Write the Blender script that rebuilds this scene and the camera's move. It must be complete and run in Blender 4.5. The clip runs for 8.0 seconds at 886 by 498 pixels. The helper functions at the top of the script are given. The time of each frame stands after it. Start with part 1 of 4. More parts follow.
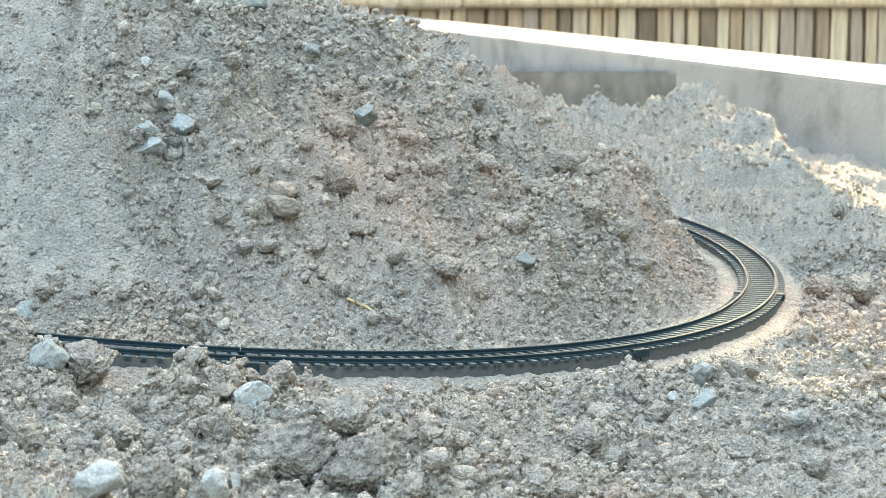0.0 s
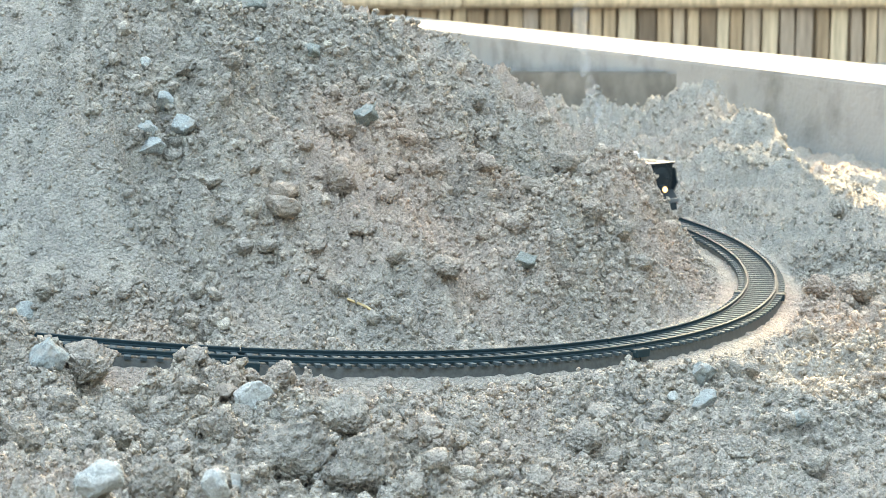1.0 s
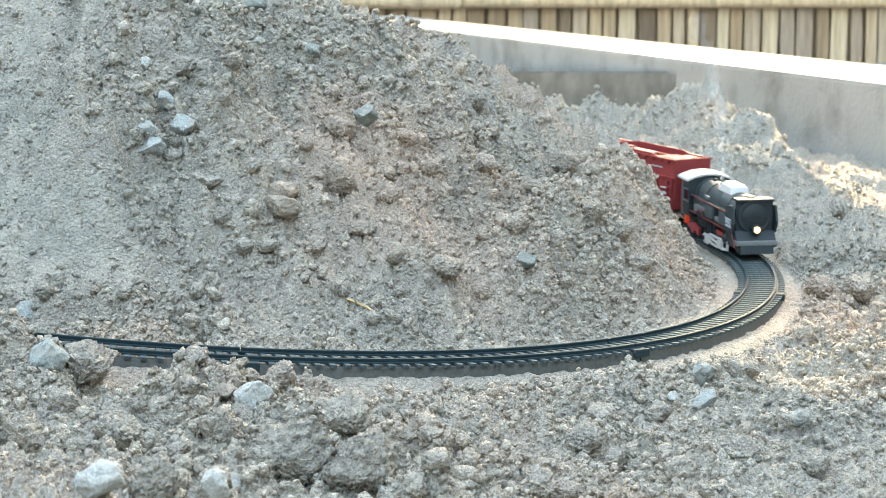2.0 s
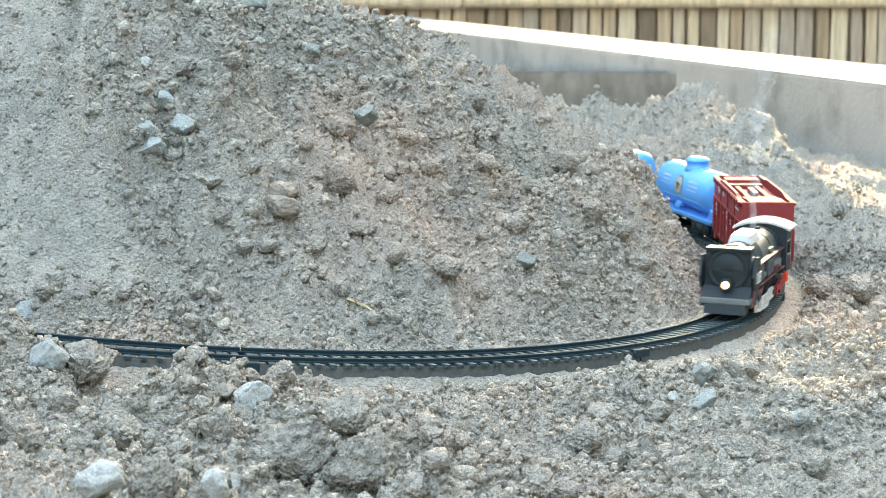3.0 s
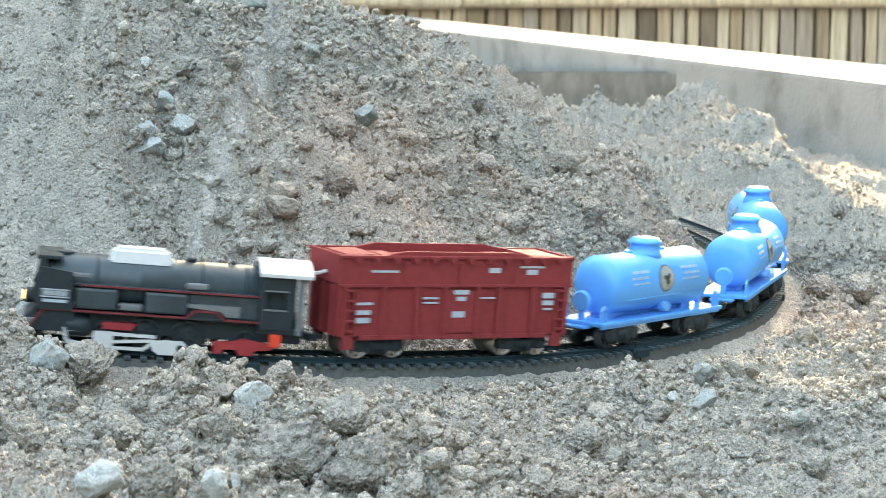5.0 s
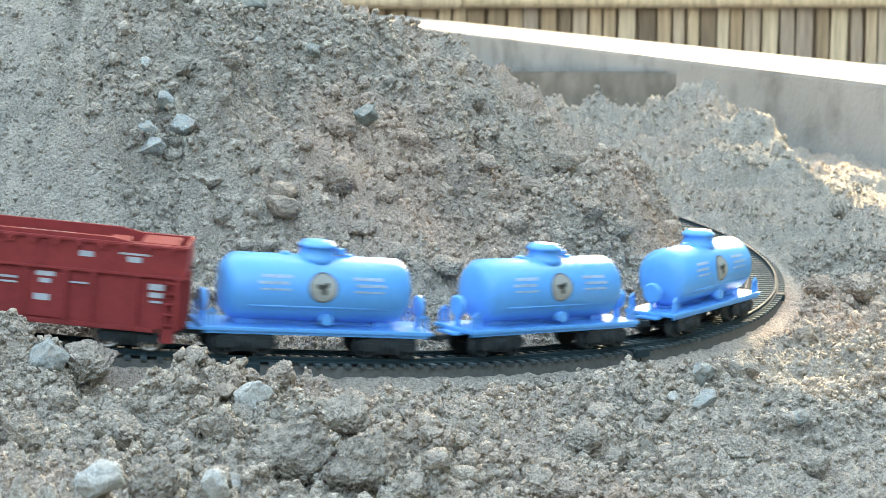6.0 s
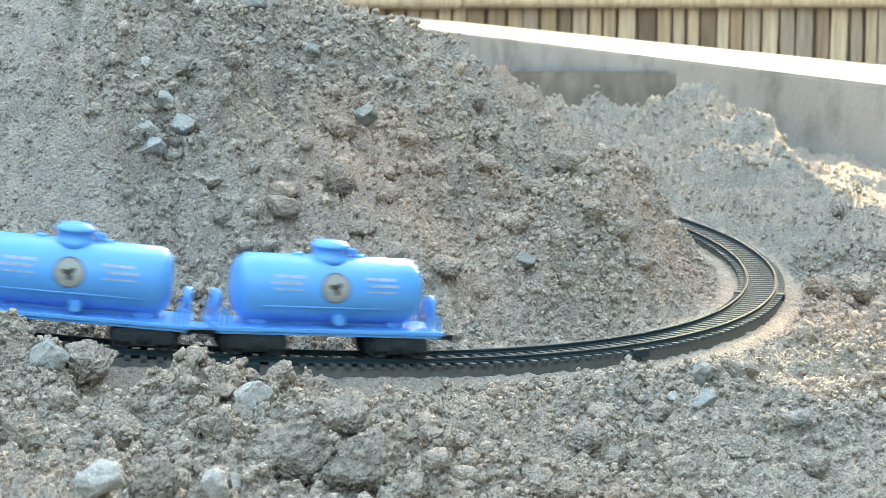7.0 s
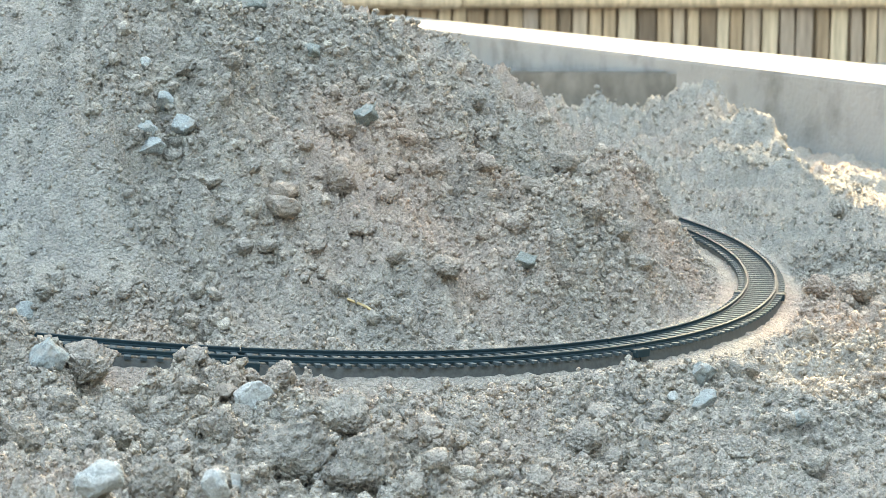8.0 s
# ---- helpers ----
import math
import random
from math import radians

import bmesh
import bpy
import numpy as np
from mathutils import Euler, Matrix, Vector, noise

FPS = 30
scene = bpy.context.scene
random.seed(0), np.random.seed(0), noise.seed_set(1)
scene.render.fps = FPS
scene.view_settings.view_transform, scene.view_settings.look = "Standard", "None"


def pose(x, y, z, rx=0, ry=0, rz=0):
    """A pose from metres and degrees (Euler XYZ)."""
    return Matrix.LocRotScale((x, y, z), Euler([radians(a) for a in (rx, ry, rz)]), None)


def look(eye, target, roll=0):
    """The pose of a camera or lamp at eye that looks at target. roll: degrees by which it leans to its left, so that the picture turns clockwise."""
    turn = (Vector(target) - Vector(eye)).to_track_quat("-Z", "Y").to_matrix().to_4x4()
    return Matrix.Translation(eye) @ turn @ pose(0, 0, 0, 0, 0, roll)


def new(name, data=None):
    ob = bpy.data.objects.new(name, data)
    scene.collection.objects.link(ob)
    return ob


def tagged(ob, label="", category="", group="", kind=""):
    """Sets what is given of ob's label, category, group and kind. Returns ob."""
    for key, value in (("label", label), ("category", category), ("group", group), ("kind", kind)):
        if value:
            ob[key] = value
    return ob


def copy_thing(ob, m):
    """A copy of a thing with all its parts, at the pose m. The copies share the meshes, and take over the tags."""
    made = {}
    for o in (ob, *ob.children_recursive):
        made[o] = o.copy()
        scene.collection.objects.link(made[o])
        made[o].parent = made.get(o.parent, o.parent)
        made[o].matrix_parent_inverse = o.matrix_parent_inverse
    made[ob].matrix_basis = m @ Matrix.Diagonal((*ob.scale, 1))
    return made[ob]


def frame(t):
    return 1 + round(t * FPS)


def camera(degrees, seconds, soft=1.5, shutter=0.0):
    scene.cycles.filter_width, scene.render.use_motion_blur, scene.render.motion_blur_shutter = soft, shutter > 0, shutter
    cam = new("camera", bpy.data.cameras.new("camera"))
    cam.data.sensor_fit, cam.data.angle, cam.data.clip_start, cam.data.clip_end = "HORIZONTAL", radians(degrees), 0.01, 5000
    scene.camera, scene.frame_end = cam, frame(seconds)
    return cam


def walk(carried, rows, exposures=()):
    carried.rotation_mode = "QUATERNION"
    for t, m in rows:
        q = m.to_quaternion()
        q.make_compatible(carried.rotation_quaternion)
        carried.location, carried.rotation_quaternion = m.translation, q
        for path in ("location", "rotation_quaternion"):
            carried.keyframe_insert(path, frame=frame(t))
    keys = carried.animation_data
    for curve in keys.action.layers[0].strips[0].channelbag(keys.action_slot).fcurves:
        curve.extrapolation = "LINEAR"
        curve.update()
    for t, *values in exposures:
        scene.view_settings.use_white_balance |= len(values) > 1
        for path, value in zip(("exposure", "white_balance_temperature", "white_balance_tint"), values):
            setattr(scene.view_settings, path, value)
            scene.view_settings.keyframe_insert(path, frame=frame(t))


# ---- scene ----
# ================= camera, world, light =================
cam = camera(27.67, 8.0, 0.6, 0.4)
cam.data.dof.use_dof, cam.data.dof.focus_distance, cam.data.dof.aperture_fstop = True, 0.74, 48
CAM_AT = pose(0, 0, 0.1565, 80.924, 0, 0)
walk(cam, [(0.0, CAM_AT), (8.0, CAM_AT)], [(0.0, 3.90, 10200, 4), (4.7, 3.90, 10200, 4), (5.8, 3.70, 10200, 4), (7.2, 3.70, 10200, 4), (8.0, 3.82, 10200, 4)])

world = bpy.data.worlds.new("world")
scene.world = world
world.use_nodes = True
SUN_EL, SUN_AZ = radians(34), radians(15)       # azimuth from +y towards +x
nt = world.node_tree
sky = nt.nodes.new("ShaderNodeTexSky")
sky.sky_type, sky.sun_disc = "NISHITA", False
sky.sun_elevation, sky.sun_rotation = SUN_EL, SUN_AZ
nt.links.new(sky.outputs[0], nt.nodes["Background"].inputs[0])
nt.nodes["Background"].inputs[1].default_value = 0.15

sun_data = bpy.data.lights.new("sun", "SUN")
sun_data.energy, sun_data.angle, sun_data.color = 1.25, radians(0.6), (1.0, 0.91, 0.80)
sun = new("sun", sun_data)
sun_dir = Vector((math.sin(SUN_AZ) * math.cos(SUN_EL), math.cos(SUN_AZ) * math.cos(SUN_EL), math.sin(SUN_EL)))
sun.matrix_world = look(sun_dir * 10, (0, 0, 0))


# ================= materials =================
def node_mat(name):
    m = bpy.data.materials.new(name)
    m.use_nodes = True
    t = m.node_tree
    return m, t, t.nodes["Principled BSDF"]


def add(t, kind, **values):
    n = t.nodes.new(kind)
    for key, value in values.items():
        n.inputs[key.replace("_", " ")].default_value = value
    return n


def ramp(t, fac, stops):
    r = t.nodes.new("ShaderNodeValToRGB")
    while len(r.color_ramp.elements) < len(stops):
        r.color_ramp.elements.new(0.5)
    for e, (at, col) in zip(r.color_ramp.elements, stops):
        e.position, e.color = at, (*col, 1)
    t.links.new(fac, r.inputs[0])
    return r.outputs[0]


def mixed(t, fac, a, b, blend="MIX"):
    n = t.nodes.new("ShaderNodeMix")
    n.data_type, n.blend_type = "RGBA", blend
    for socket, v in ((n.inputs[0], fac), (n.inputs[6], a), (n.inputs[7], b)):
        if isinstance(v, bpy.types.NodeSocket):
            t.links.new(v, socket)
        else:
            socket.default_value = v if isinstance(v, (int, float)) else (*v, 1)
    return n.outputs[2]


def coords(t, space="Object"):
    return t.nodes.new("ShaderNodeTexCoord").outputs[space]


def noise_tex(t, co, scale, detail=4.0, rough=0.55):
    n = add(t, "ShaderNodeTexNoise", Scale=scale, Detail=detail, Roughness=rough)
    t.links.new(co, n.inputs["Vector"])
    return n.outputs["Fac"]


def bumped(t, bsdf, height, strength, distance):
    b = add(t, "ShaderNodeBump", Strength=strength, Distance=distance)
    t.links.new(height, b.inputs["Height"])
    t.links.new(b.outputs[0], bsdf.inputs["Normal"])


def grains(t, co, scale):
    """Packed grains: a tone for each grain, and their rounded height."""
    v = add(t, "ShaderNodeTexVoronoi", Scale=scale)
    t.links.new(co, v.inputs["Vector"])
    tone = t.nodes.new("ShaderNodeSeparateColor")
    t.links.new(v.outputs["Color"], tone.inputs[0])
    return tone.outputs[0], v.outputs["Distance"]


def sand_material(name, random=False):
    m, t, b = node_mat(name)
    co = t.nodes.new("ShaderNodeNewGeometry").outputs["Position"]
    large = noise_tex(t, co, 5.5, 4)
    mid = noise_tex(t, co, 60, 4)
    base = ramp(t, large, [(0.32, (0.378, 0.364, 0.320)), (0.5, (0.430, 0.392, 0.336)), (0.64, (0.505, 0.410, 0.338))])
    spots = ramp(t, mid, [(0.3, (0.86, 0.86, 0.87)), (0.55, (1, 1, 1)), (0.75, (1.08, 1.06, 1.03))])
    tone_a, dist_a = grains(t, co, 620)
    tone_b, dist_b = grains(t, co, 1500)
    col = mixed(t, 1.0, base, spots, "MULTIPLY")
    col = mixed(t, 1.0, col, ramp(t, tone_a, [(0.0, (0.88, 0.88, 0.89)), (0.5, (1, 1, 1)), (0.93, (1.07, 1.07, 1.06)), (1.0, (1.22, 1.21, 1.19))]), "MULTIPLY")
    col = mixed(t, 1.0, col, ramp(t, tone_b, [(0.0, (0.82, 0.82, 0.83)), (0.5, (0.99, 0.99, 0.99)), (1.0, (1.14, 1.13, 1.12))]), "MULTIPLY")
    if random:
        isl = t.nodes.new("ShaderNodeNewGeometry").outputs["Random Per Island"]
        col = mixed(t, 1.0, col, ramp(t, isl, [(0.0, (0.96, 0.97, 0.98)), (0.5, (1.12, 1.11, 1.10)), (0.93, (1.25, 1.23, 1.20)), (1.0, (1.40, 1.40, 1.38))]), "MULTIPLY")
    t.links.new(col, b.inputs["Base Color"])
    b.inputs["Roughness"].default_value = 0.95
    b.inputs["Specular IOR Level"].default_value = 0.2
    height = t.nodes.new("ShaderNodeMath")
    height.operation = "MULTIPLY_ADD"
    t.links.new(dist_a, height.inputs[0])
    height.inputs[1].default_value = -1.0
    low = t.nodes.new("ShaderNodeMath")
    low.operation = "MULTIPLY"
    t.links.new(dist_b, low.inputs[0])
    low.inputs[1].default_value = -0.5
    t.links.new(low.outputs[0], height.inputs[2])
    bumped(t, b, height.outputs[0], 1.0, 0.0017)
    return m


def plain(name, col, rough=0.45, metal=0.0, var=0.12, scale=300, spec=0.5, bump=0.15):
    m, t, b = node_mat(name)
    n = noise_tex(t, coords(t), scale, 4)
    lo, hi = tuple(c * (1 - var) for c in col), tuple(min(1, c * (1 + var)) for c in col)
    t.links.new(ramp(t, n, [(0.3, lo), (0.7, hi)]), b.inputs["Base Color"])
    t.links.new(ramp(t, n, [(0.3, (rough * 0.85,) * 3), (0.7, (min(1, rough * 1.15),) * 3)]), b.inputs["Roughness"])
    b.inputs["Metallic"].default_value = metal
    b.inputs["Specular IOR Level"].default_value = spec
    if bump:
        bumped(t, b, n, bump, 0.0003)
    return m


SAND = sand_material("sand")
CRUMB = sand_material("crumbs", random=True)
TRACK = plain("track_plastic", (0.015, 0.036, 0.044), 0.7, spec=0.2)
SLEEPER = plain("dusty_sleeper_plastic", (0.060, 0.085, 0.092), 0.75, var=0.35, scale=400, spec=0.2)
SKIRT = plain("roadbed_plastic", (0.075, 0.082, 0.078), 0.6, var=0.3, scale=500)
CONCRETE, ct, cb = node_mat("concrete")
cpos = ct.nodes.new("ShaderNodeNewGeometry").outputs["Position"]
c_big, c_mid, c_fine = noise_tex(ct, cpos, 2.2, 4), noise_tex(ct, cpos, 14, 5), noise_tex(ct, cpos, 160, 3)
ccol = ramp(ct, c_big, [(0.3, (0.25, 0.26, 0.255)), (0.7, (0.36, 0.36, 0.35))])
ccol = mixed(ct, 1.0, ccol, ramp(ct, c_mid, [(0.28, (0.62, 0.62, 0.60)), (0.5, (1, 1, 1)), (0.75, (1.1, 1.1, 1.08))]), "MULTIPLY")
ct.links.new(ccol, cb.inputs["Base Color"])
cb.inputs["Roughness"].default_value = 0.92
cb.inputs["Specular IOR Level"].default_value = 0.2
bumped(ct, cb, c_fine, 0.5, 0.004)
BLUE = plain("blue_plastic", (0.048, 0.36, 0.80), 0.34, var=0.04)
RED = plain("red_plastic", (0.265, 0.040, 0.042), 0.6, var=0.12, spec=0.2)
BLACK = plain("black_plastic", (0.020, 0.031, 0.036), 0.5, spec=0.28)


# ================= the plan of the track =================
R, CX, CY = 0.37195, -0.18234, 1.0871
RUN = 0.522                                     # straight run before and after the half circle
ARC = math.pi * R


def track_z(a):
    return -0.0240 * math.cos(a) - 0.0079 * math.sin(a) + 0.0077 * math.sin(2 * a)


def along(s, side=0.0, up=0.0):
    """A place on the track, s metres from where the bend begins; side is outwards, up from the rail's top."""
    a = radians(60) - min(max(s, 0), ARC) / R
    over = s if s < 0 else max(0, s - ARC)
    x, y = CX + (R + side) * math.cos(a), CY + (R + side) * math.sin(a)
    return Vector((x + math.sin(a) * over, y - math.cos(a) * over, track_z(a) + up))


# ================= ground =================
rng = np.random.RandomState(7)
PERM = rng.permutation(512)
PERM = np.concatenate([PERM, PERM])
GRAD = rng.uniform(-1, 1, (512, 2))
GRAD /= np.linalg.norm(GRAD, axis=1)[:, None]
CELL = rng.uniform(0, 1, (512, 3))


def perlin(x, y):
    xi, yi = np.floor(x).astype(int), np.floor(y).astype(int)
    xf, yf = x - xi, y - yi
    u, v = xf * xf * xf * (xf * (xf * 6 - 15) + 10), yf * yf * yf * (yf * (yf * 6 - 15) + 10)

    def corner(dx, dy):
        g = GRAD[PERM[PERM[(xi + dx) % 512] + (yi + dy) % 512]]
        return g[..., 0] * (xf - dx) + g[..., 1] * (yf - dy)
    a = corner(0, 0) * (1 - u) + corner(1, 0) * u
    b = corner(0, 1) * (1 - u) + corner(1, 1) * u
    return (a * (1 - v) + b * v) * 1.5


def fbm(x, y, octaves=4, gain=0.5):
    total, amp = 0, 1.0
    for k in range(octaves):
        total = total + amp * perlin(x * 2 ** k + 17.3 * k, y * 2 ** k - 9.1 * k)
        amp *= gain
    return total


def lumps(x, y):
    """Round clods packed in cells: 0 between them, up to 1 on top."""
    xi, yi = np.floor(x).astype(int), np.floor(y).astype(int)
    best = np.zeros_like(x)
    for dx in (-1, 0, 1):
        for dy in (-1, 0, 1):
            c = CELL[PERM[PERM[(xi + dx) % 512] + (yi + dy) % 512]]
            r = 0.25 + 0.5 * c[..., 2]
            d2 = (x - xi - dx - c[..., 0]) ** 2 + (y - yi - dy - c[..., 1]) ** 2
            best = np.maximum(best, r * np.sqrt(np.maximum(0, 1 - d2 / (r * r))))
    return best


def smooth(a, b, x):
    k = np.clip((x - a) / (b - a), 0, 1)
    return k * k * (3 - 2 * k)


def ground_shape(x, y):
    """The lie of the land without crumbs, how free of the track it is, where fine sand slid, and the hill's height."""
    dx, dy = x - CX, y - CY
    u, v = dx / R, dy / R
    n = np.maximum(1, np.hypot(u, v) / 1.25)
    u, v = u / n, v / n
    base = -0.0240 * u - 0.0079 * v + 0.0154 * u * v - 0.0070
    # hill inside the bend, drawn out along the straight runs
    ax, ay = -0.866, 0.5
    t = np.clip(dx * ax + dy * ay, 0, 0.5)
    px, py = dx - t * ax, dy - t * ay
    d = np.hypot(px, py)
    ang = np.arctan2(py, px)
    foot = 0.328 + 0.008 * fbm(np.cos(ang) * 2.3 + 4, np.sin(ang) * 2.3, 3) + 0.006 * fbm(x * 14, y * 14, 3)
    # a broken shoulder with a step in it where the hill meets the bend
    shoulder = np.exp(-((ang + 0.02) / 0.62) ** 2)
    dd = d + 0.328 - foot
    broken = np.interp(dd, (0, 0.12, 0.15, 0.188, 0.215, 0.250, 0.262, 0.288, 0.300, 0.322, 0.345, 0.4), (0.165, 0.137, 0.126, 0.115, 0.101, 0.075, 0.066, 0.062, 0.049, 0.022, -0.007, -0.08))
    # flutes and small cliffs running down the slope
    flute = fbm(ang * 5.5 + 2, d * 9, 3, 0.6)
    raw = (1 - shoulder) * (0.74 * (foot - d)) + shoulder * broken
    raw = raw + smooth(0.335, 0.27, d) * smooth(0.05, 0.16, d) * (0.010 * flute - 0.009 * np.abs(fbm(ang * 7 + 9, d * 6 + 3, 2)))
    top = 0.172 + 0.016 * fbm(x * 5 + 3, y * 5, 2)
    k = 0.022
    raw = -k * np.log(np.exp(-raw / k) + np.exp(-top / k))
    hill = 0.005 * np.log1p(np.exp(np.clip(raw / 0.005, -30, 60)))
    inner = R - np.hypot(dx, dy)
    hill = hill * np.where(inner > -0.05, smooth(0.015, 0.034, inner), 1)
    # where fine sand slid down: the hill's far side of a spur and its lower skirt
    edge = -0.178 + 1.2 * np.maximum(0, 0.078 - hill) + 0.02 * fbm(x * 12 + 1, y * 12, 2)
    slide = smooth(0.012, -0.018, x - edge) * smooth(0.006, 0.02, hill) * smooth(0.05, -0.05, x + 0.02)
    hill = hill + smooth(0.02, 0.07, hill) * (0.016 * np.exp(-((x + 0.165) / 0.028) ** 2) - 0.07 * np.maximum(0, -0.178 - x))
    # mound beyond the bend: a ridge that breaks off on one side
    ridge = (0.042 + 0.014 * smooth(0.20, 0.10, x)) * smooth(-0.45, -0.02, x) * smooth(0.322, 0.250, x) + 0.017 * smooth(0.190, 0.240, x) * smooth(0.302, 0.272, x)
    crest = 1.72 - 0.5 * np.maximum(0, x - 0.22)
    mound = ridge * smooth(-0.52, -0.02, y - crest + 0.05 * fbm(x * 8, y * 8 + 5, 3)) * smooth(0.30, 0.02, y - crest)
    mound = mound * (1 + 0.30 * fbm(x * 13 + 2, y * 13, 4, 0.6)) + smooth(1.15, 1.40, y) * smooth(1.95, 1.75, y) * smooth(0.0, 0.1, x) * 0.012 * fbm(x * 11 + 6, y * 11, 4, 0.6)
    # earth pushed up along the outside of the track
    side = np.hypot(dx, dy) - R
    dq = dx - 0.043
    height = 0.0010 * smooth(0.135, 0.06, dq) + 0.012 * smooth(0.01, -0.022, dq) - 0.002 * smooth(0.10, 0.16, dq) * smooth(0.34, 0.30, dq)
    bank = np.where((dy < 0) & (side > 0), height * np.exp(-((np.maximum(side, 0.0) - 0.040) / 0.020) ** 2), 0)
    bank = bank - np.where(dy < 0, 0.010 * smooth(0.012, 0.03, side) * smooth(0.085, 0.06, side), 0) * smooth(-0.15, -0.125, x) * smooth(0.03, -0.02, x)
    bank = bank + 0.015 * np.exp(-((x + 0.190) / 0.030) ** 2 - ((y - 0.668) / 0.026) ** 2)
    front = np.where(dy < 0, smooth(0.05, 0.12, side), 0) * (0.004 + 0.010 * fbm(x * 7 + 1, y * 7, 2))
    z = base + hill + mound + bank + front - 0.020 * smooth(1.3, 1.8, y) - 0.022 * smooth(0.26, 0.37, x) * smooth(1.15, 1.45, y)
    # lower ground before the ledge and beyond the channel wall
    z = z - 0.045 * smooth(1.85, 2.15, y) * smooth(0.30, 0.20, x) - 0.10 * smooth(0.0, 0.12, x - 0.886 + 0.316 * (y - 1.278))
    track_d = np.where(dx * ax + dy * ay > 0, np.abs(np.abs(dx * -ay + dy * ax) - R), np.abs(np.hypot(dx, dy) - R))
    free = smooth(0.016, 0.033, track_d)
    slide = np.maximum(slide, 0.6 * smooth(0.04, 0.12, x) * np.where(side > 0.02, 1, 0) * smooth(0.78, 0.68, y))
    return z, free, slide, hill


def ground_height(x, y):
    x, y = np.asarray(x, float), np.asarray(y, float)
    z, free, slide, hill = ground_shape(x, y)
    near = smooth(2.4, 1.2, y)
    calm = 1 - 0.65 * slide
    low = 1 - 0.6 * smooth(0.075, 0.035, np.abs(np.hypot(x - CX, y - CY) - R - 0.01)) * (y < CY)
    rough = low * 0.0070 * fbm(x * 9, y * 9, 3) + calm * (0.0068 * fbm(x * 34, y * 34 + 3, 3, 0.6) + 0.0030 * fbm(x * 150, y * 150 + 7, 3, 0.7))
    patch = smooth(-0.35, 0.45, fbm(x * 10 + 8, y * 10, 2))
    clods = 0.0100 * patch * lumps(x * 46, y * 46) + 0.0092 * (0.2 + 0.8 * patch) * lumps(x * 95 + 3, y * 95) + 0.0058 * lumps(x * 180, y * 180) + 0.0024 * lumps(x * 320 + 5, y * 320)
    return z + free * (rough + near * calm * low * low * clods) + (1 - free) * 0.001 * fbm(x * 150, y * 150, 2)


def grid_lines(lo, hi, step, far_lo, far_hi, mid_lo, mid_hi, coarse):
    """Grid lines: fine from lo to hi, coarser out to mid_lo and mid_hi, then growing out to the horizon."""
    def outwards(p, end_mid, end):
        out, w, sign = [], step, 1 if end > p else -1
        while (end - p) * sign > 0:
            w = min(w * 1.02, coarse) if (end_mid - p) * sign > 0 else w * 1.09
            p += w * sign
            out.append(p)
        return out
    mid = list(np.arange(lo, hi, step))
    return np.array(outwards(lo, mid_lo, far_lo)[::-1] + mid + outwards(mid[-1], mid_hi, far_hi))


def sheet(name, xs, ys, height, mat):
    X, Y = np.meshgrid(xs, ys)
    Z = height(X, Y)
    me = bpy.data.meshes.new(name)
    nx, ny = len(xs), len(ys)
    me.vertices.add(nx * ny)
    me.vertices.foreach_set("co", np.stack([X, Y, Z], -1).astype(np.float32).ravel())
    i = np.arange(nx * ny).reshape(ny, nx)
    quads = np.stack([i[:-1, :-1], i[:-1, 1:], i[1:, 1:], i[1:, :-1]], -1).reshape(-1, 4)
    me.loops.add(quads.size)
    me.loops.foreach_set("vertex_index", quads.ravel().astype(np.int32))
    me.polygons.add(len(quads))
    me.polygons.foreach_set("loop_start", np.arange(0, quads.size, 4, dtype=np.int32))
    me.polygons.foreach_set("use_smooth", np.ones(len(quads), bool))
    me.update(calc_edges=True)
    me.materials.append(mat)
    return new(name, me)


xs = grid_lines(-0.235, 0.225, 0.00105, -60, 60, -0.35, 0.6, 0.0045)
ys = grid_lines(0.49, 0.99, 0.00105, -60, 400, 0.4, 2.1, 0.0045)
ground = tagged(sheet("ground", xs, ys, ground_height, SAND), "heaped grey-beige sand with crumbling clods round a toy track", "sand", kind="structure")


# ================= building helpers =================
def part(name, bm, mat, parent, label="", at=None):
    me = bpy.data.meshes.new(name)
    bm.normal_update()
    bm.to_mesh(me)
    bm.free()
    for m in (mat if isinstance(mat, (list, tuple)) else [mat]):
        me.materials.append(m)
    ob = new(name, me)
    ob.parent = parent
    if at is not None:
        ob.matrix_basis = at
    return tagged(ob, label)


def box(bm, x0, x1, y0, y1, z0, z1, bevel=0.0):
    made = bmesh.ops.create_cube(bm, size=1, matrix=Matrix.Translation(((x0 + x1) / 2, (y0 + y1) / 2, (z0 + z1) / 2)) @ Matrix.Diagonal((x1 - x0, y1 - y0, z1 - z0, 1)))
    if bevel:
        edges = list({e for v in made["verts"] for e in v.link_edges})
        bmesh.ops.bevel(bm, geom=edges, offset=bevel, segments=2, affect="EDGES", profile=0.6)
    return bm


def boxed(*args, **kw):
    return box(bmesh.new(), *args, **kw)


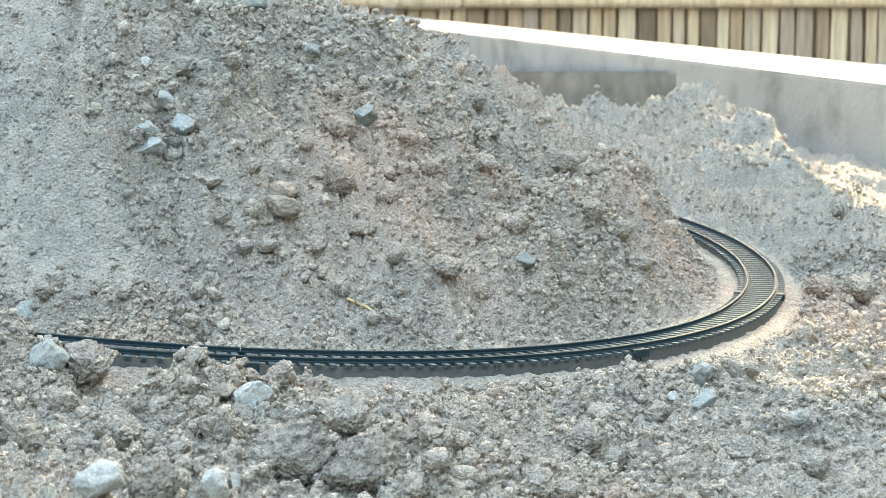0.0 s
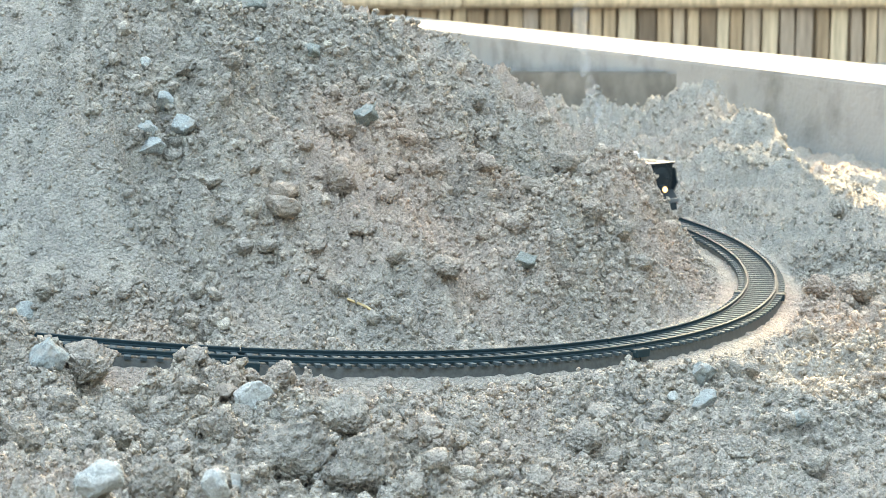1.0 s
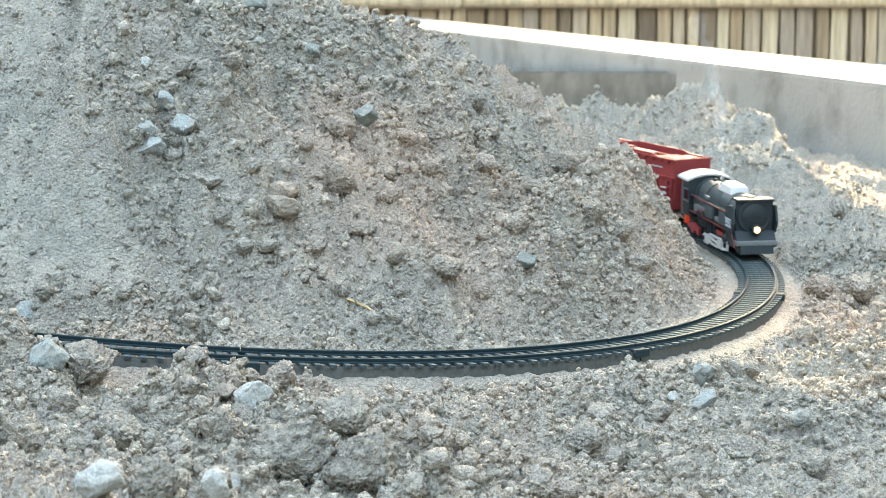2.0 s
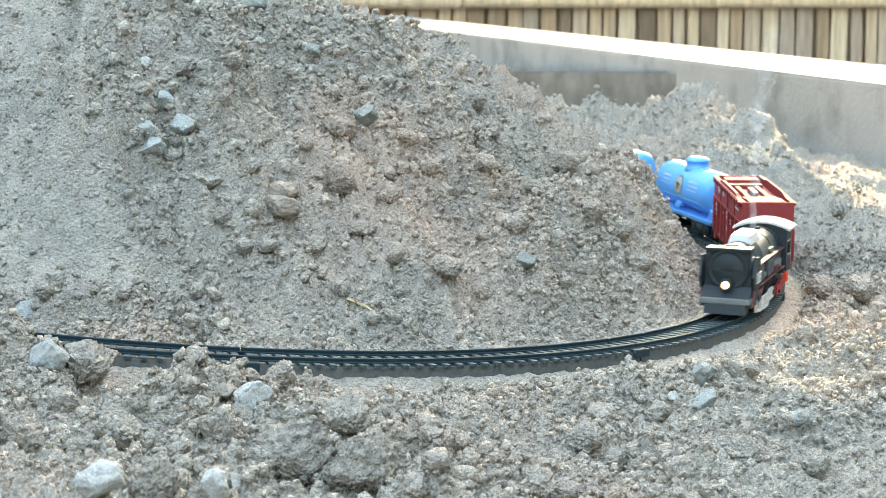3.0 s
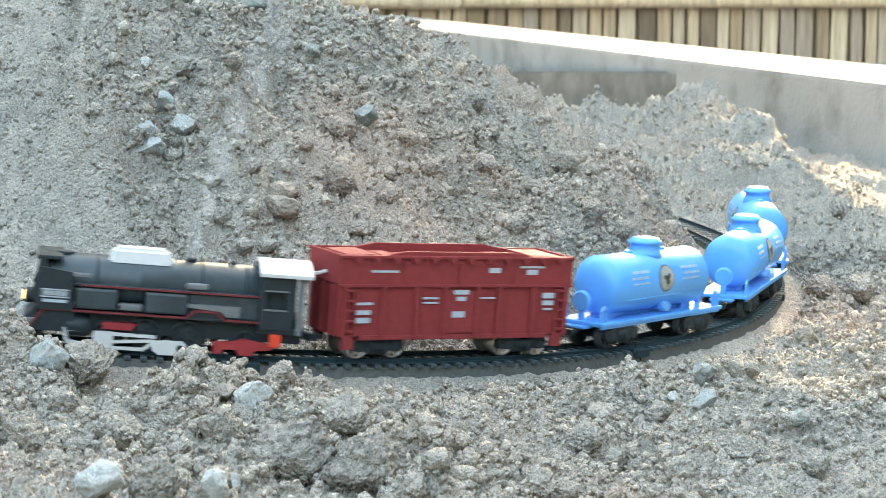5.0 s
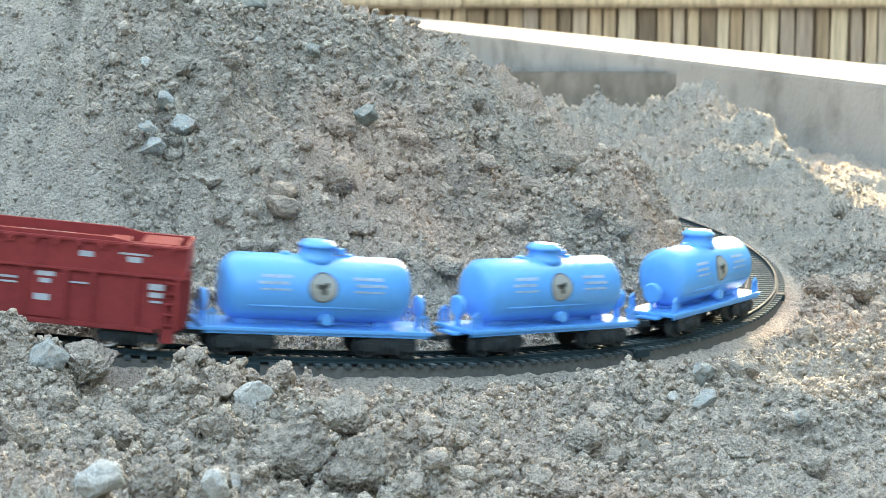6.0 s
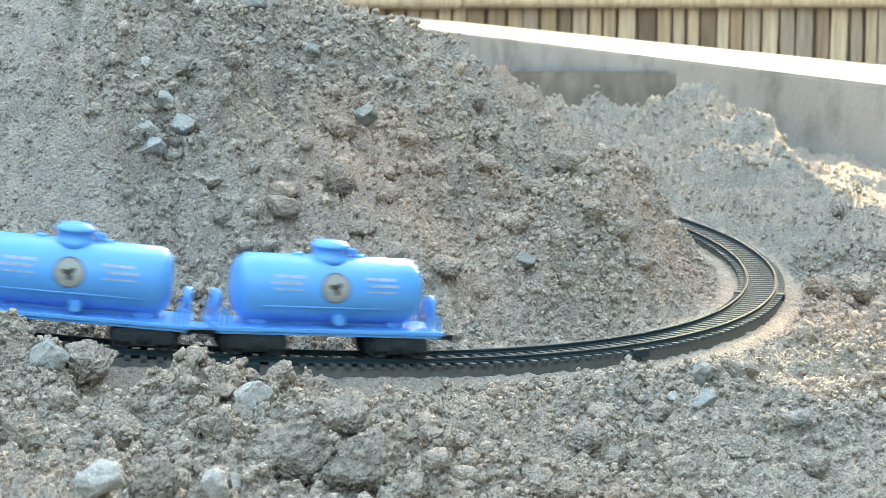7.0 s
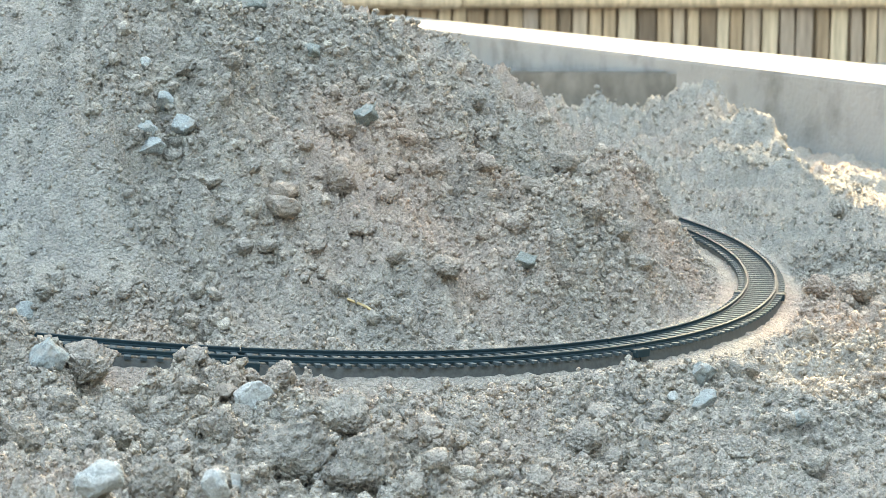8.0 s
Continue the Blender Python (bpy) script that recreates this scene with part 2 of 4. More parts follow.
def turned(bm, profile, axis="x", seg=24, at=(0, 0, 0)):
    """A body turned about an axis from (along, radius) pairs."""
    rings = []
    for p, r in profile:
        ring = []
        for k in range(seg):
            c, d = r * math.cos(2 * math.pi * k / seg), r * math.sin(2 * math.pi * k / seg)
            v = {"x": (p, c, d), "y": (c, p, d), "z": (c, d, p)}[axis]
            ring.append(bm.verts.new(Vector(v) + Vector(at)))
        rings.append(ring)
    fs = []
    for r0, r1 in zip(rings, rings[1:]):
        for k in range(seg):
            fs.append(bm.faces.new((r0[k], r0[(k + 1) % seg], r1[(k + 1) % seg], r1[k])))
    fs.append(bm.faces.new(rings[0]))
    fs.append(bm.faces.new(rings[-1]))
    for f in fs[:-2]:
        f.smooth = True
    bmesh.ops.recalc_face_normals(bm, faces=fs)
    return bm


def thing(name, label, category, group="", kind=""):
    return tagged(new(name), label, category, group, kind)


# ================= track =================
def strip(s0, s1, n, profile):
    """Sweeps a closed profile of (side, up) along the track."""
    bm = bmesh.new()
    rings = []
    for k in range(n + 1):
        s = s0 + (s1 - s0) * k / n
        rings.append([bm.verts.new(along(s, a, b)) for a, b in profile])
    m = len(profile)
    for r0, r1 in zip(rings, rings[1:]):
        for j in range(m):
            bm.faces.new((r0[j], r0[(j + 1) % m], r1[(j + 1) % m], r1[j]))
    bm.faces.new(rings[0])
    bm.faces.new(rings[-1][::-1])
    bmesh.ops.recalc_face_normals(bm, faces=bm.faces)
    return bm


HALF = 0.00825
SLEEPERS = 31
SEC = ARC / 6
sleeper_mesh = None


def heading(s, side=0.0, up=0.0):
    """The pose at s: x along the way of travel, y outwards turned to the left of it, z up."""
    a, b = along(s - 0.004, side, up), along(s + 0.004, side, up)
    f = (b - a).normalized()
    left = Vector((0, 0, 1)).cross(f).normalized()
    m = Matrix((f, left, f.cross(left))).transposed().to_4x4()
    m.translation = along(s, side, up)
    return m


def track_section(s0, s1, curved):
    global sleeper_mesh
    tr = thing("track_section", "dark grey-green plastic %s toy track section on a raised roadbed" % ("curved" if curved else "straight"), "track", "toy track sections")
    n = 16
    g = 0.0004
    for name, c in (("rail", -HALF), ("rail", HALF)):
        w = 0.0008
        part(name, strip(s0 + g, s1 - g, n, [(c - w, -0.0002), (c - w * 0.8, 0), (c + w * 0.8, 0), (c + w, -0.0002), (c + w * 0.7, -0.0014), (c + w * 1.6, -0.0017), (c + w * 1.6, -0.0023), (c - w * 1.6, -0.0023), (c - w * 1.6, -0.0017), (c - w * 0.7, -0.0014)]), TRACK, tr)
    part("roadbed", strip(s0 + g, s1 - g, n, [(-0.0112, -0.0034), (0.0112, -0.0034), (0.0128, -0.0098), (-0.0128, -0.0098)]), SKIRT, tr, "dusty grey raised roadbed")
    pitch = (s1 - s0) / SLEEPERS
    if sleeper_mesh is None:
        sleeper_mesh = bpy.data.meshes.new("sleeper")
        bm = boxed(-0.0014, 0.0014, -0.0132, 0.0132, -0.0013, 0.0002, bevel=0.0002)
        bm.to_mesh(sleeper_mesh)
        bm.free()
        sleeper_mesh.materials.append(SLEEPER)
    for k in range(SLEEPERS):
        ob = new("sleeper", sleeper_mesh)
        ob.parent = tr
        ob.matrix_basis = heading(s0 + (k + 0.5) * pitch, 0, -0.0022)
    for side in (-1, 1):
        part("joint_clip", boxed(-0.0046, 0.0046, -0.0028, 0.0028, -0.0042, -0.0004, bevel=0.0004), TRACK, tr, at=heading(s0 if s0 > -RUN + 0.01 else s0 + 0.005, side * 0.0113, -0.0014))
    return tr


J0 = radians(60 + 74.43) * R % SEC                # where the joints fall
cuts = [J0 + SEC * k for k in range(-4, 10)]
for a, b in zip(cuts, cuts[1:]):
    track_section(a, b, -0.1 < a < ARC)


# ================= crumbs, clods and stones =================
def crumb_cloud(name, pts, sizes, mat, level, label, seed, sink=0.25, flat=False):
    """Many small lumps lying on the ground, as one mesh."""
    rs = np.random.RandomState(seed)
    bm = bmesh.new()
    if level:
        bmesh.ops.create_icosphere(bm, subdivisions=level, radius=1)
    else:
        o = [bm.verts.new(p) for p in ((1, 0, 0), (-1, 0, 0), (0, 1, 0), (0, -1, 0), (0, 0, 1), (0, 0, -1))]
        for i in (0, 1):
            for j in (2, 3):
                for k in (4, 5):
                    bm.faces.new((o[i], o[j], o[k]))
        bm.verts.index_update()
        bmesh.ops.recalc_face_normals(bm, faces=bm.faces)
    V = np.array([v.co[:] for v in bm.verts])
    F = np.array([[v.index for v in f.verts] for f in bm.faces])
    bm.free()
    n = len(pts)
    Q = rs.normal(size=(n, 4))
    Q /= np.linalg.norm(Q, axis=1)[:, None]
    w, x, y, z = Q.T
    M = np.stack([1 - 2 * (y * y + z * z), 2 * (x * y - z * w), 2 * (x * z + y * w), 2 * (x * y + z * w), 1 - 2 * (x * x + z * z), 2 * (y * z - x * w), 2 * (x * z - y * w), 2 * (y * z + x * w), 1 - 2 * (x * x + y * y)], -1).reshape(n, 3, 3)
    shape = V[None] * rs.uniform(0.6, 1.2, (n, 1, 3)) * rs.uniform(0.68, 1.25, (n, len(V), 1))
    P = np.einsum("nij,nkj->nki", M, shape) * sizes[:, None, None]
    P += pts[:, None, :]
    P[..., 2] += (sizes * (1 - 2 * sink))[:, None]
    faces = (F[None] + (np.arange(n) * len(V))[:, None, None]).reshape(-1, 3)
    me = bpy.data.meshes.new(name)
    me.vertices.add(n * len(V))
    me.vertices.foreach_set("co", P.astype(np.float32).ravel())
    me.loops.add(faces.size)
    me.loops.foreach_set("vertex_index", faces.ravel().astype(np.int32))
    me.polygons.add(len(faces))
    me.polygons.foreach_set("loop_start", np.arange(0, faces.size, 3, dtype=np.int32))
    me.polygons.foreach_set("use_smooth", np.full(len(faces), not flat))
    me.update(calc_edges=True)
    me.materials.append(mat)
    return tagged(new(name, me), label, "sand crumbs", kind="stuff")


def strewn(n, seed, lo=(-0.27, 0.48), hi=(0.29, 1.10), slide_keep=0.3, power=1.0, clear=0.0):
    """Places on the open sand, cut to the camera's view wedge, denser in rubbly patches."""
    rs = np.random.RandomState(seed)
    x, y = rs.uniform(lo[0], hi[0], n), rs.uniform(lo[1], hi[1], n)
    z, free, slide, hill = ground_shape(x, y)
    patch = smooth(-0.5, 0.5, fbm(x * 10 + 8, y * 10, 2)) ** power
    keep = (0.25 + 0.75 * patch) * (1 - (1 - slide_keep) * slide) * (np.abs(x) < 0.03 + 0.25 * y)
    keep = keep * np.where((y > CY + 0.03) & (hill > 0.01), 0, 1) * np.where(free > 0.55, 1, 0.03 * (free > 0.2))
    keep = keep * (np.abs(np.hypot(x - CX, y - CY) - R) > clear)
    ok = rs.uniform(0, 1, n) < keep
    x, y = x[ok], y[ok]
    return np.stack([x, y, ground_height(x, y)], -1)


rs0 = np.random.RandomState(5)
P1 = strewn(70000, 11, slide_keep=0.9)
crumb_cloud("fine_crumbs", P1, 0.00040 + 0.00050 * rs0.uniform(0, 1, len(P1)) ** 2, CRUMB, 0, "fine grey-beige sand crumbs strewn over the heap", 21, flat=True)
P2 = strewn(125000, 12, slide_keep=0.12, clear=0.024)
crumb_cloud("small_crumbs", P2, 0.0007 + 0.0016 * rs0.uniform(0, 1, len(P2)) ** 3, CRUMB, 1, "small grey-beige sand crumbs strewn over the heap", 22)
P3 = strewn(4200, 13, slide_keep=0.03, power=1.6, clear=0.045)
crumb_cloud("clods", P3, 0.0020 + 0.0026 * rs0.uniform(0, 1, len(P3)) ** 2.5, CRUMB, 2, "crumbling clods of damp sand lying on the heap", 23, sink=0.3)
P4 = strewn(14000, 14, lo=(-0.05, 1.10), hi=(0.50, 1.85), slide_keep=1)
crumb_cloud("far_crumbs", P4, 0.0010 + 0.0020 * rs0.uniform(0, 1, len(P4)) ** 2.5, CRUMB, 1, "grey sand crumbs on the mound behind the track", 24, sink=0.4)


def stone_material(name, col):
    m, t, b = node_mat(name)
    co = t.nodes.new("ShaderNodeNewGeometry").outputs["Position"]
    big, fine = noise_tex(t, co, 160, 4), noise_tex(t, co, 1300, 4, 0.7)
    body = mixed(t, 1.0, (*col,), ramp(t, fine, [(0.3, (0.6, 0.6, 0.6)), (0.5, (1, 1, 1)), (0.7, (1.3, 1.3, 1.3))]), "MULTIPLY")
    dust = ramp(t, big, [(0.54, (0, 0, 0)), (0.66, (0.8, 0.8, 0.8))])
    t.links.new(mixed(t, dust, body, (0.40, 0.375, 0.33)), b.inputs["Base Color"])
    b.inputs["Roughness"].default_value = 0.9
    b.inputs["Specular IOR Level"].default_value = 0.2
    bumped(t, b, fine, 0.9, 0.0012)
    return m


STONE_LOOK = {
    "pale": ((0.56, 0.58, 0.55), "pale grey-white angular stone half sunk in sand", 0.5),
    "blue": ((0.40, 0.44, 0.425), "blue-grey angular stone resting on the sand heap", 0.5),
    "green": ((0.29, 0.32, 0.295), "grey-green rounded stone resting on the sand heap", 0.45),
    "brown": ((0.38, 0.325, 0.27), "brown flat lump of hardened earth on the sand", 0.35),
    "clod": (None, "crumbling round clod of damp sand", 0.35),
}
STONE_MATS = {k: (stone_material(k + "_stone", v[0]) if v[0] else SAND) for k, v in STONE_LOOK.items()}
stone_count = 0


def stone(kind, x, y, w):
    """A stone or clod of width w lying on the ground."""
    global stone_count
    stone_count += 1
    rnd = random.Random(stone_count)
    bm = bmesh.new()
    bmesh.ops.create_icosphere(bm, subdivisions=5 if w > 0.009 else 4, radius=1)
    off = Vector((rnd.uniform(0, 50), rnd.uniform(0, 50), rnd.uniform(0, 50)))
    clod = kind == "clod"
    cuts = [(Vector((rnd.uniform(-1, 1), rnd.uniform(-1, 1), rnd.uniform(-1, 1))).normalized(), rnd.uniform(0.45, 0.78)) for _ in range(8)]
    for v in bm.verts:
        p = v.co.copy()
        for n, d in cuts:
            k = p.dot(n) - d
            if k > 0:
                p -= n * k * (0.6 if clod else 0.92)
        q = v.co
        p *= 1 + 0.20 * noise.noise(q * 1.3 + off) + 0.11 * noise.noise(q * 3.1 + off)
        grit = 0.15 if clod else 0.045
        p *= 1 + grit * noise.noise(q * 7 + off) + grit * 0.7 * noise.noise(q * 15 + off)
        v.co = p
    for f in bm.faces:
        f.smooth = True
    col, label, flat = STONE_LOOK[kind]
    ob = part("clod" if clod else "stone", bm, STONE_MATS[kind], None)
    w = w * (0.82 if kind == "brown" else 1.0)
    h = w * (0.62 if kind == "brown" else 0.85) * rnd.uniform(0.9, 1.1)
    z = float(ground_height(np.array([x]), np.array([y + w * 0.2]))[0])
    ob.matrix_basis = Matrix.LocRotScale((x, y + w * 0.2, z + h * 0.26), Euler((rnd.uniform(-0.3, 0.3), rnd.uniform(-0.3, 0.3), rnd.uniform(0, 6))), (w * 0.70, w * rnd.uniform(0.56, 0.68), h * 0.66))
    return tagged(ob, label, "clod" if clod else "stone", "clods on the sand" if clod else "stones on the sand")


stone("pale", -0.089, 0.450, 0.0103)
stone("pale", -0.064, 0.589, 0.0100)
stone("blue", -0.149, 0.661, 0.0127)
stone("clod", -0.138, 0.677, 0.0179)
stone("blue", -0.181, 0.762, 0.0075)
stone("clod", -0.169, 0.742, 0.0098)
stone("clod", -0.031, 0.571, 0.0142)
stone("clod", -0.045, 0.573, 0.0103)
stone("clod", -0.070, 0.547, 0.0099)
stone("clod", -0.066, 0.583, 0.0069)
stone("pale", -0.109, 0.578, 0.0057)
stone("clod", -0.056, 0.611, 0.0099)
stone("clod", -0.067, 0.616, 0.0056)
stone("brown", -0.074, 0.599, 0.0098)
stone("clod", -0.094, 0.560, 0.0056)
stone("clod", -0.104, 0.564, 0.0135)
stone("clod", -0.134, 0.559, 0.0109)
stone("clod", -0.118, 0.562, 0.0067)
stone("clod", -0.047, 0.535, 0.0266)
stone("clod", -0.035, 0.553, 0.0087)
stone("clod", -0.024, 0.525, 0.0217)
stone("clod", -0.017, 0.543, 0.0085)
stone("clod", -0.024, 0.550, 0.0086)
stone("clod", -0.027, 0.537, 0.0070)
stone("pale", -0.063, 0.479, 0.0079)
stone("pale", -0.061, 0.507, 0.0059)
stone("clod", -0.080, 0.480, 0.0120)
stone("clod", -0.041, 0.595, 0.0062)
stone("clod", 0.059, 0.654, 0.0085)
stone("clod", 0.050, 0.624, 0.0110)
stone("clod", 0.083, 0.674, 0.0084)
stone("blue", 0.108, 0.734, 0.0106)
stone("blue", 0.102, 0.683, 0.0085)
stone("pale", 0.091, 0.695, 0.0041)
stone("blue", 0.134, 0.662, 0.0083)
stone("clod", 0.105, 0.607, 0.0105)
stone("clod", 0.031, 0.555, 0.0095)
stone("clod", 0.021, 0.561, 0.0059)
stone("clod", 0.041, 0.555, 0.0073)
stone("clod", 0.074, 0.680, 0.0067)
stone("clod", 0.214, 0.998, 0.0150)
stone("clod", 0.230, 0.975, 0.0135)
stone("clod", 0.278, 1.258, 0.0131)
stone("brown", -0.076, 0.841, 0.0172)
stone("brown", -0.075, 0.850, 0.0163)
stone("clod", -0.049, 0.872, 0.0144)
stone("clod", -0.053, 0.917, 0.0134)
stone("green", -0.038, 0.927, 0.0135)
stone("clod", -0.027, 0.874, 0.0100)
stone("brown", 0.047, 0.943, 0.0168)
stone("green", 0.040, 0.861, 0.0083)
stone("clod", 0.038, 0.889, 0.0102)
stone("pale", -0.149, 0.903, 0.0052)
stone("pale", -0.096, 0.947, 0.0042)
stone("green", -0.105, 0.994, 0.0145)
stone("green", -0.069, 0.960, 0.0103)
stone("blue", -0.128, 0.875, 0.0101)
stone("blue", -0.140, 0.859, 0.0099)
stone("blue", -0.143, 0.864, 0.0078)
stone("clod", -0.131, 0.866, 0.0078)
stone("clod", -0.131, 0.873, 0.0067)
stone("clod", -0.148, 0.856, 0.0071)
stone("blue", -0.138, 0.889, 0.0085)
stone("clod", -0.143, 0.872, 0.0067)
stone("clod", -0.133, 0.913, 0.0116)
stone("clod", -0.106, 0.905, 0.0086)
stone("clod", -0.134, 0.892, 0.0068)
stone("clod", -0.092, 0.818, 0.0079)
stone("clod", -0.081, 0.823, 0.0079)
stone("clod", -0.060, 0.838, 0.0080)
stone("clod", -0.056, 0.821, 0.0068)
stone("clod", -0.111, 0.798, 0.0072)
stone("clod", -0.174, 0.767, 0.0075)
stone("clod", 0.018, 1.020, 0.0116)
stone("clod", 0.002, 0.835, 0.0117)
stone("clod", 0.079, 0.933, 0.0101)
stone("clod", -0.019, 0.927, 0.0088)
stone("clod", -0.007, 0.923, 0.0099)
stone("clod", 0.022, 0.923, 0.0094)
stone("clod", 0.069, 1.005, 0.0115)
stone("clod", -0.039, 0.849, 0.0087)
stone("clod", -0.022, 0.831, 0.0090)
stone("clod", 0.018, 0.848, 0.0076)
stone("clod", 0.058, 0.885, 0.0085)
stone("clod", -0.103, 0.834, 0.0069)
stone("clod", -0.111, 0.850, 0.0071)
stone("clod", -0.068, 0.885, 0.0067)
stone("clod", -0.090, 0.848, 0.0065)
stone("clod", 0.094, 0.938, 0.0102)
stone("clod", 0.106, 0.931, 0.0090)
stone("brown", 0.027, 0.982, 0.0093)
stone("clod", 0.182, 0.890, 0.0088)
stone("clod", 0.129, 0.734, 0.0072)
stone("clod", -0.004, 0.549, 0.0064)
stone("clod", 0.008, 0.564, 0.0074)
stone("clod", 0.061, 0.613, 0.0081)
stone("clod", 0.079, 0.585, 0.0089)
stone("clod", 0.128, 0.598, 0.0088)
stone("clod", -0.135, 0.621, 0.0082)
stone("clod", -0.085, 0.582, 0.0065)
stone("clod", -0.079, 0.526, 0.0052)
stone("clod", -0.057, 0.579, 0.0049)

# dry straw on the slope
bm = bmesh.new()
turned_at = [Vector((-0.0441, 0.8115, 0.0)), Vector((-0.0401, 0.8140, 0.0)), Vector((-0.0350, 0.8049, 0.0)), Vector((-0.0319, 0.8033, 0.0))]
for p in turned_at:
    p.z = float(ground_height(np.array([p.x]), np.array([p.y]))[0]) + 0.0022
rings = []
for p in turned_at:
    rings.append([bm.verts.new(p + Vector((0, 0.0007 * math.cos(a), 0.0007 * math.sin(a)))) for a in (0, 1.57, 3.14, 4.71)])
for r0, r1 in zip(rings, rings[1:]):
    for j in range(4):
        bm.faces.new((r0[j], r0[(j + 1) % 4], r1[(j + 1) % 4], r1[j]))
bm.faces.new(rings[0][::-1])
bm.faces.new(rings[-1])
tagged(part("straw", bm, plain("dry_straw", (0.55, 0.42, 0.22), 0.7), None), "short dry yellow straw lying on the slope", "straw")


# ================= background =================
def prism(name, pts, z0, z1, mat, label, category, kind="structure"):
    bm = bmesh.new()
    lo = [bm.verts.new((x, y, z0)) for x, y in pts]
    hi = [bm.verts.new((x, y, z1)) for x, y in pts]
    bm.faces.new(lo[::-1])
    bm.faces.new(hi)
    for i in range(len(pts)):
        j = (i + 1) % len(pts)
        bm.faces.new((lo[i], lo[j], hi[j], hi[i]))
    bmesh.ops.recalc_face_normals(bm, faces=bm.faces)
    bmesh.ops.bevel(bm, geom=bm.edges[:], offset=0.003, segments=2, affect="EDGES")
    ob = part(name, bm, mat, None)
    return tagged(ob, label, category, kind=kind)


# a straight channel wall running away behind the heap, with a lower ledge on its near side
prism("kerb_wall", [(0.700, 1.219), (-0.30, 4.383), (-0.114, 4.442), (0.886, 1.278)], -0.3, 0.026, CONCRETE, "long low smooth pale concrete channel wall", "concrete kerb")
# darker mottled concrete for the sides of the ledge
DARK_CONCRETE = plain("dark_concrete", (0.17, 0.17, 0.155), 0.9, var=0.35, scale=22, spec=0.2)
ledge = prism("kerb_ledge", [(0.316, 2.434), (0.095, 2.85), (-0.30, 3.87), (-0.20, 4.06)], -0.3, 0.0, DARK_CONCRETE, "lower concrete ledge with dark sides and pale top beside the channel wall", "concrete ledge")
for v in ledge.data.vertices:
    if v.co.z > -0.1:
        v.co.z += 0.011 - 0.06 * (v.co.y - 2.42)
# upward faces get paler concrete: sunlight on the top put into the colour
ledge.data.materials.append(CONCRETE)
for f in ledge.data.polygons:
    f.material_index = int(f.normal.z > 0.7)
prism("paving", [(0.90, 1.29), (3.15, 0.75), (3.15, 8.4), (-4, 8.4), (-4, 4.75), (-0.10, 4.455)], -0.5, -0.10, CONCRETE, "flat pale concrete paving before the fence", "paving")

# unseen boards added beyond the fence keep the low sun off the heap; light enters under them
WALL = plain("plaster", (0.16, 0.15, 0.14), 0.9, var=0.1, scale=5, spec=0.2)
# unseen wall added beyond the fence to hold back low light
prism("wall_house", [(-14, 7.5), (0.55, 7.5), (0.55, 7.7), (-14, 7.7)], -0.3, 4.10, WALL, "added unseen plain wall behind the fence that blocks low light", "wall")
eave = thing("roof_eave", "added unseen wooden boards that block the low sun", "eave", kind="structure")

def slat_material():
    m, t, b = node_mat("fence_wood")
    co = coords(t)
    stretch = add(t, "ShaderNodeMapping", Scale=(30.0, 30.0, 2.5))
    t.links.new(co, stretch.inputs["Vector"])
    grain = noise_tex(t, stretch.outputs[0], 3.0, 5)
    rnd = t.nodes.new("ShaderNodeObjectInfo").outputs["Random"]
    tone = ramp(t, rnd, [(0.0, (0.20, 0.135, 0.09)), (0.2, (0.43, 0.29, 0.18)), (0.6, (0.60, 0.43, 0.28)), (0.85, (0.40, 0.30, 0.23)), (1.0, (0.66, 0.50, 0.34))])
    col = mixed(t, 1.0, tone, ramp(t, grain, [(0.3, (0.65, 0.63, 0.6)), (0.7, (1.15, 1.13, 1.1))]), "MULTIPLY")
    t.links.new(col, b.inputs["Base Color"])
    b.inputs["Roughness"].default_value = 0.8
    bumped(t, b, grain, 0.4, 0.004)
    return m


WOOD = slat_material()
fence = thing("fence", "rough vertical wooden slat fence with a bamboo rail", "fence")
r2 = random.Random(3)
FENCE_Y = 4.62
x = -1.5
while x < 3.1:
    w = r2.uniform(0.027, 0.044)
    y = FENCE_Y + r2.uniform(-0.006, 0.006)
    slant = r2.uniform(-0.02, 0.02)
    bm = boxed(x, x + w, y, y + 0.012, -0.11, 0.42 + r2.uniform(-0.02, 0.02), bevel=0.003)
    for v in bm.verts:
        v.co.x += slant * (v.co.z - 0.05)
    part("slat", bm, WOOD, fence)
    x += w + r2.uniform(0.003, 0.010)
# board added behind the slats to stop light coming through the gaps
part("backing_board", boxed(-1.6, 3.2, FENCE_Y + 0.03, FENCE_Y + 0.045, -0.11, 0.40), WOOD, fence, "added board behind the slats that keeps the gaps dark")
for x0, x1, z in ((-1.5, 0.048, 0.0545), (0.052, 3.1, 0.0575)):
    bm = turned(bmesh.new(), [(x0, 0.014), (x0 + 0.003, 0.017), ((x0 + x1) / 2, 0.016), (x1 - 0.003, 0.017), (x1, 0.014)], "x", 16, (0, FENCE_Y - 0.024, z))
    part("rail", bm, WOOD, fence, "round bamboo rail")

# the added unseen boards leave a narrow gap, through which a patch of sun reaches the sand outside the bend
for x0, x1, y0, z0, z1 in ((-6, 1.90, 7.72, 4.19, 4.75), (1.88, 9, 7.765, 4.45, 4.75), (-6, 2.01, 7.81, 4.72, 4.90), (2.18, 9, 7.81, 4.72, 4.90), (-6, 9, 7.72, 4.87, 9.5)):
    part("roof_board", boxed(x0, x1, y0, y0 + 0.04, z0, z1), WOOD, eave)
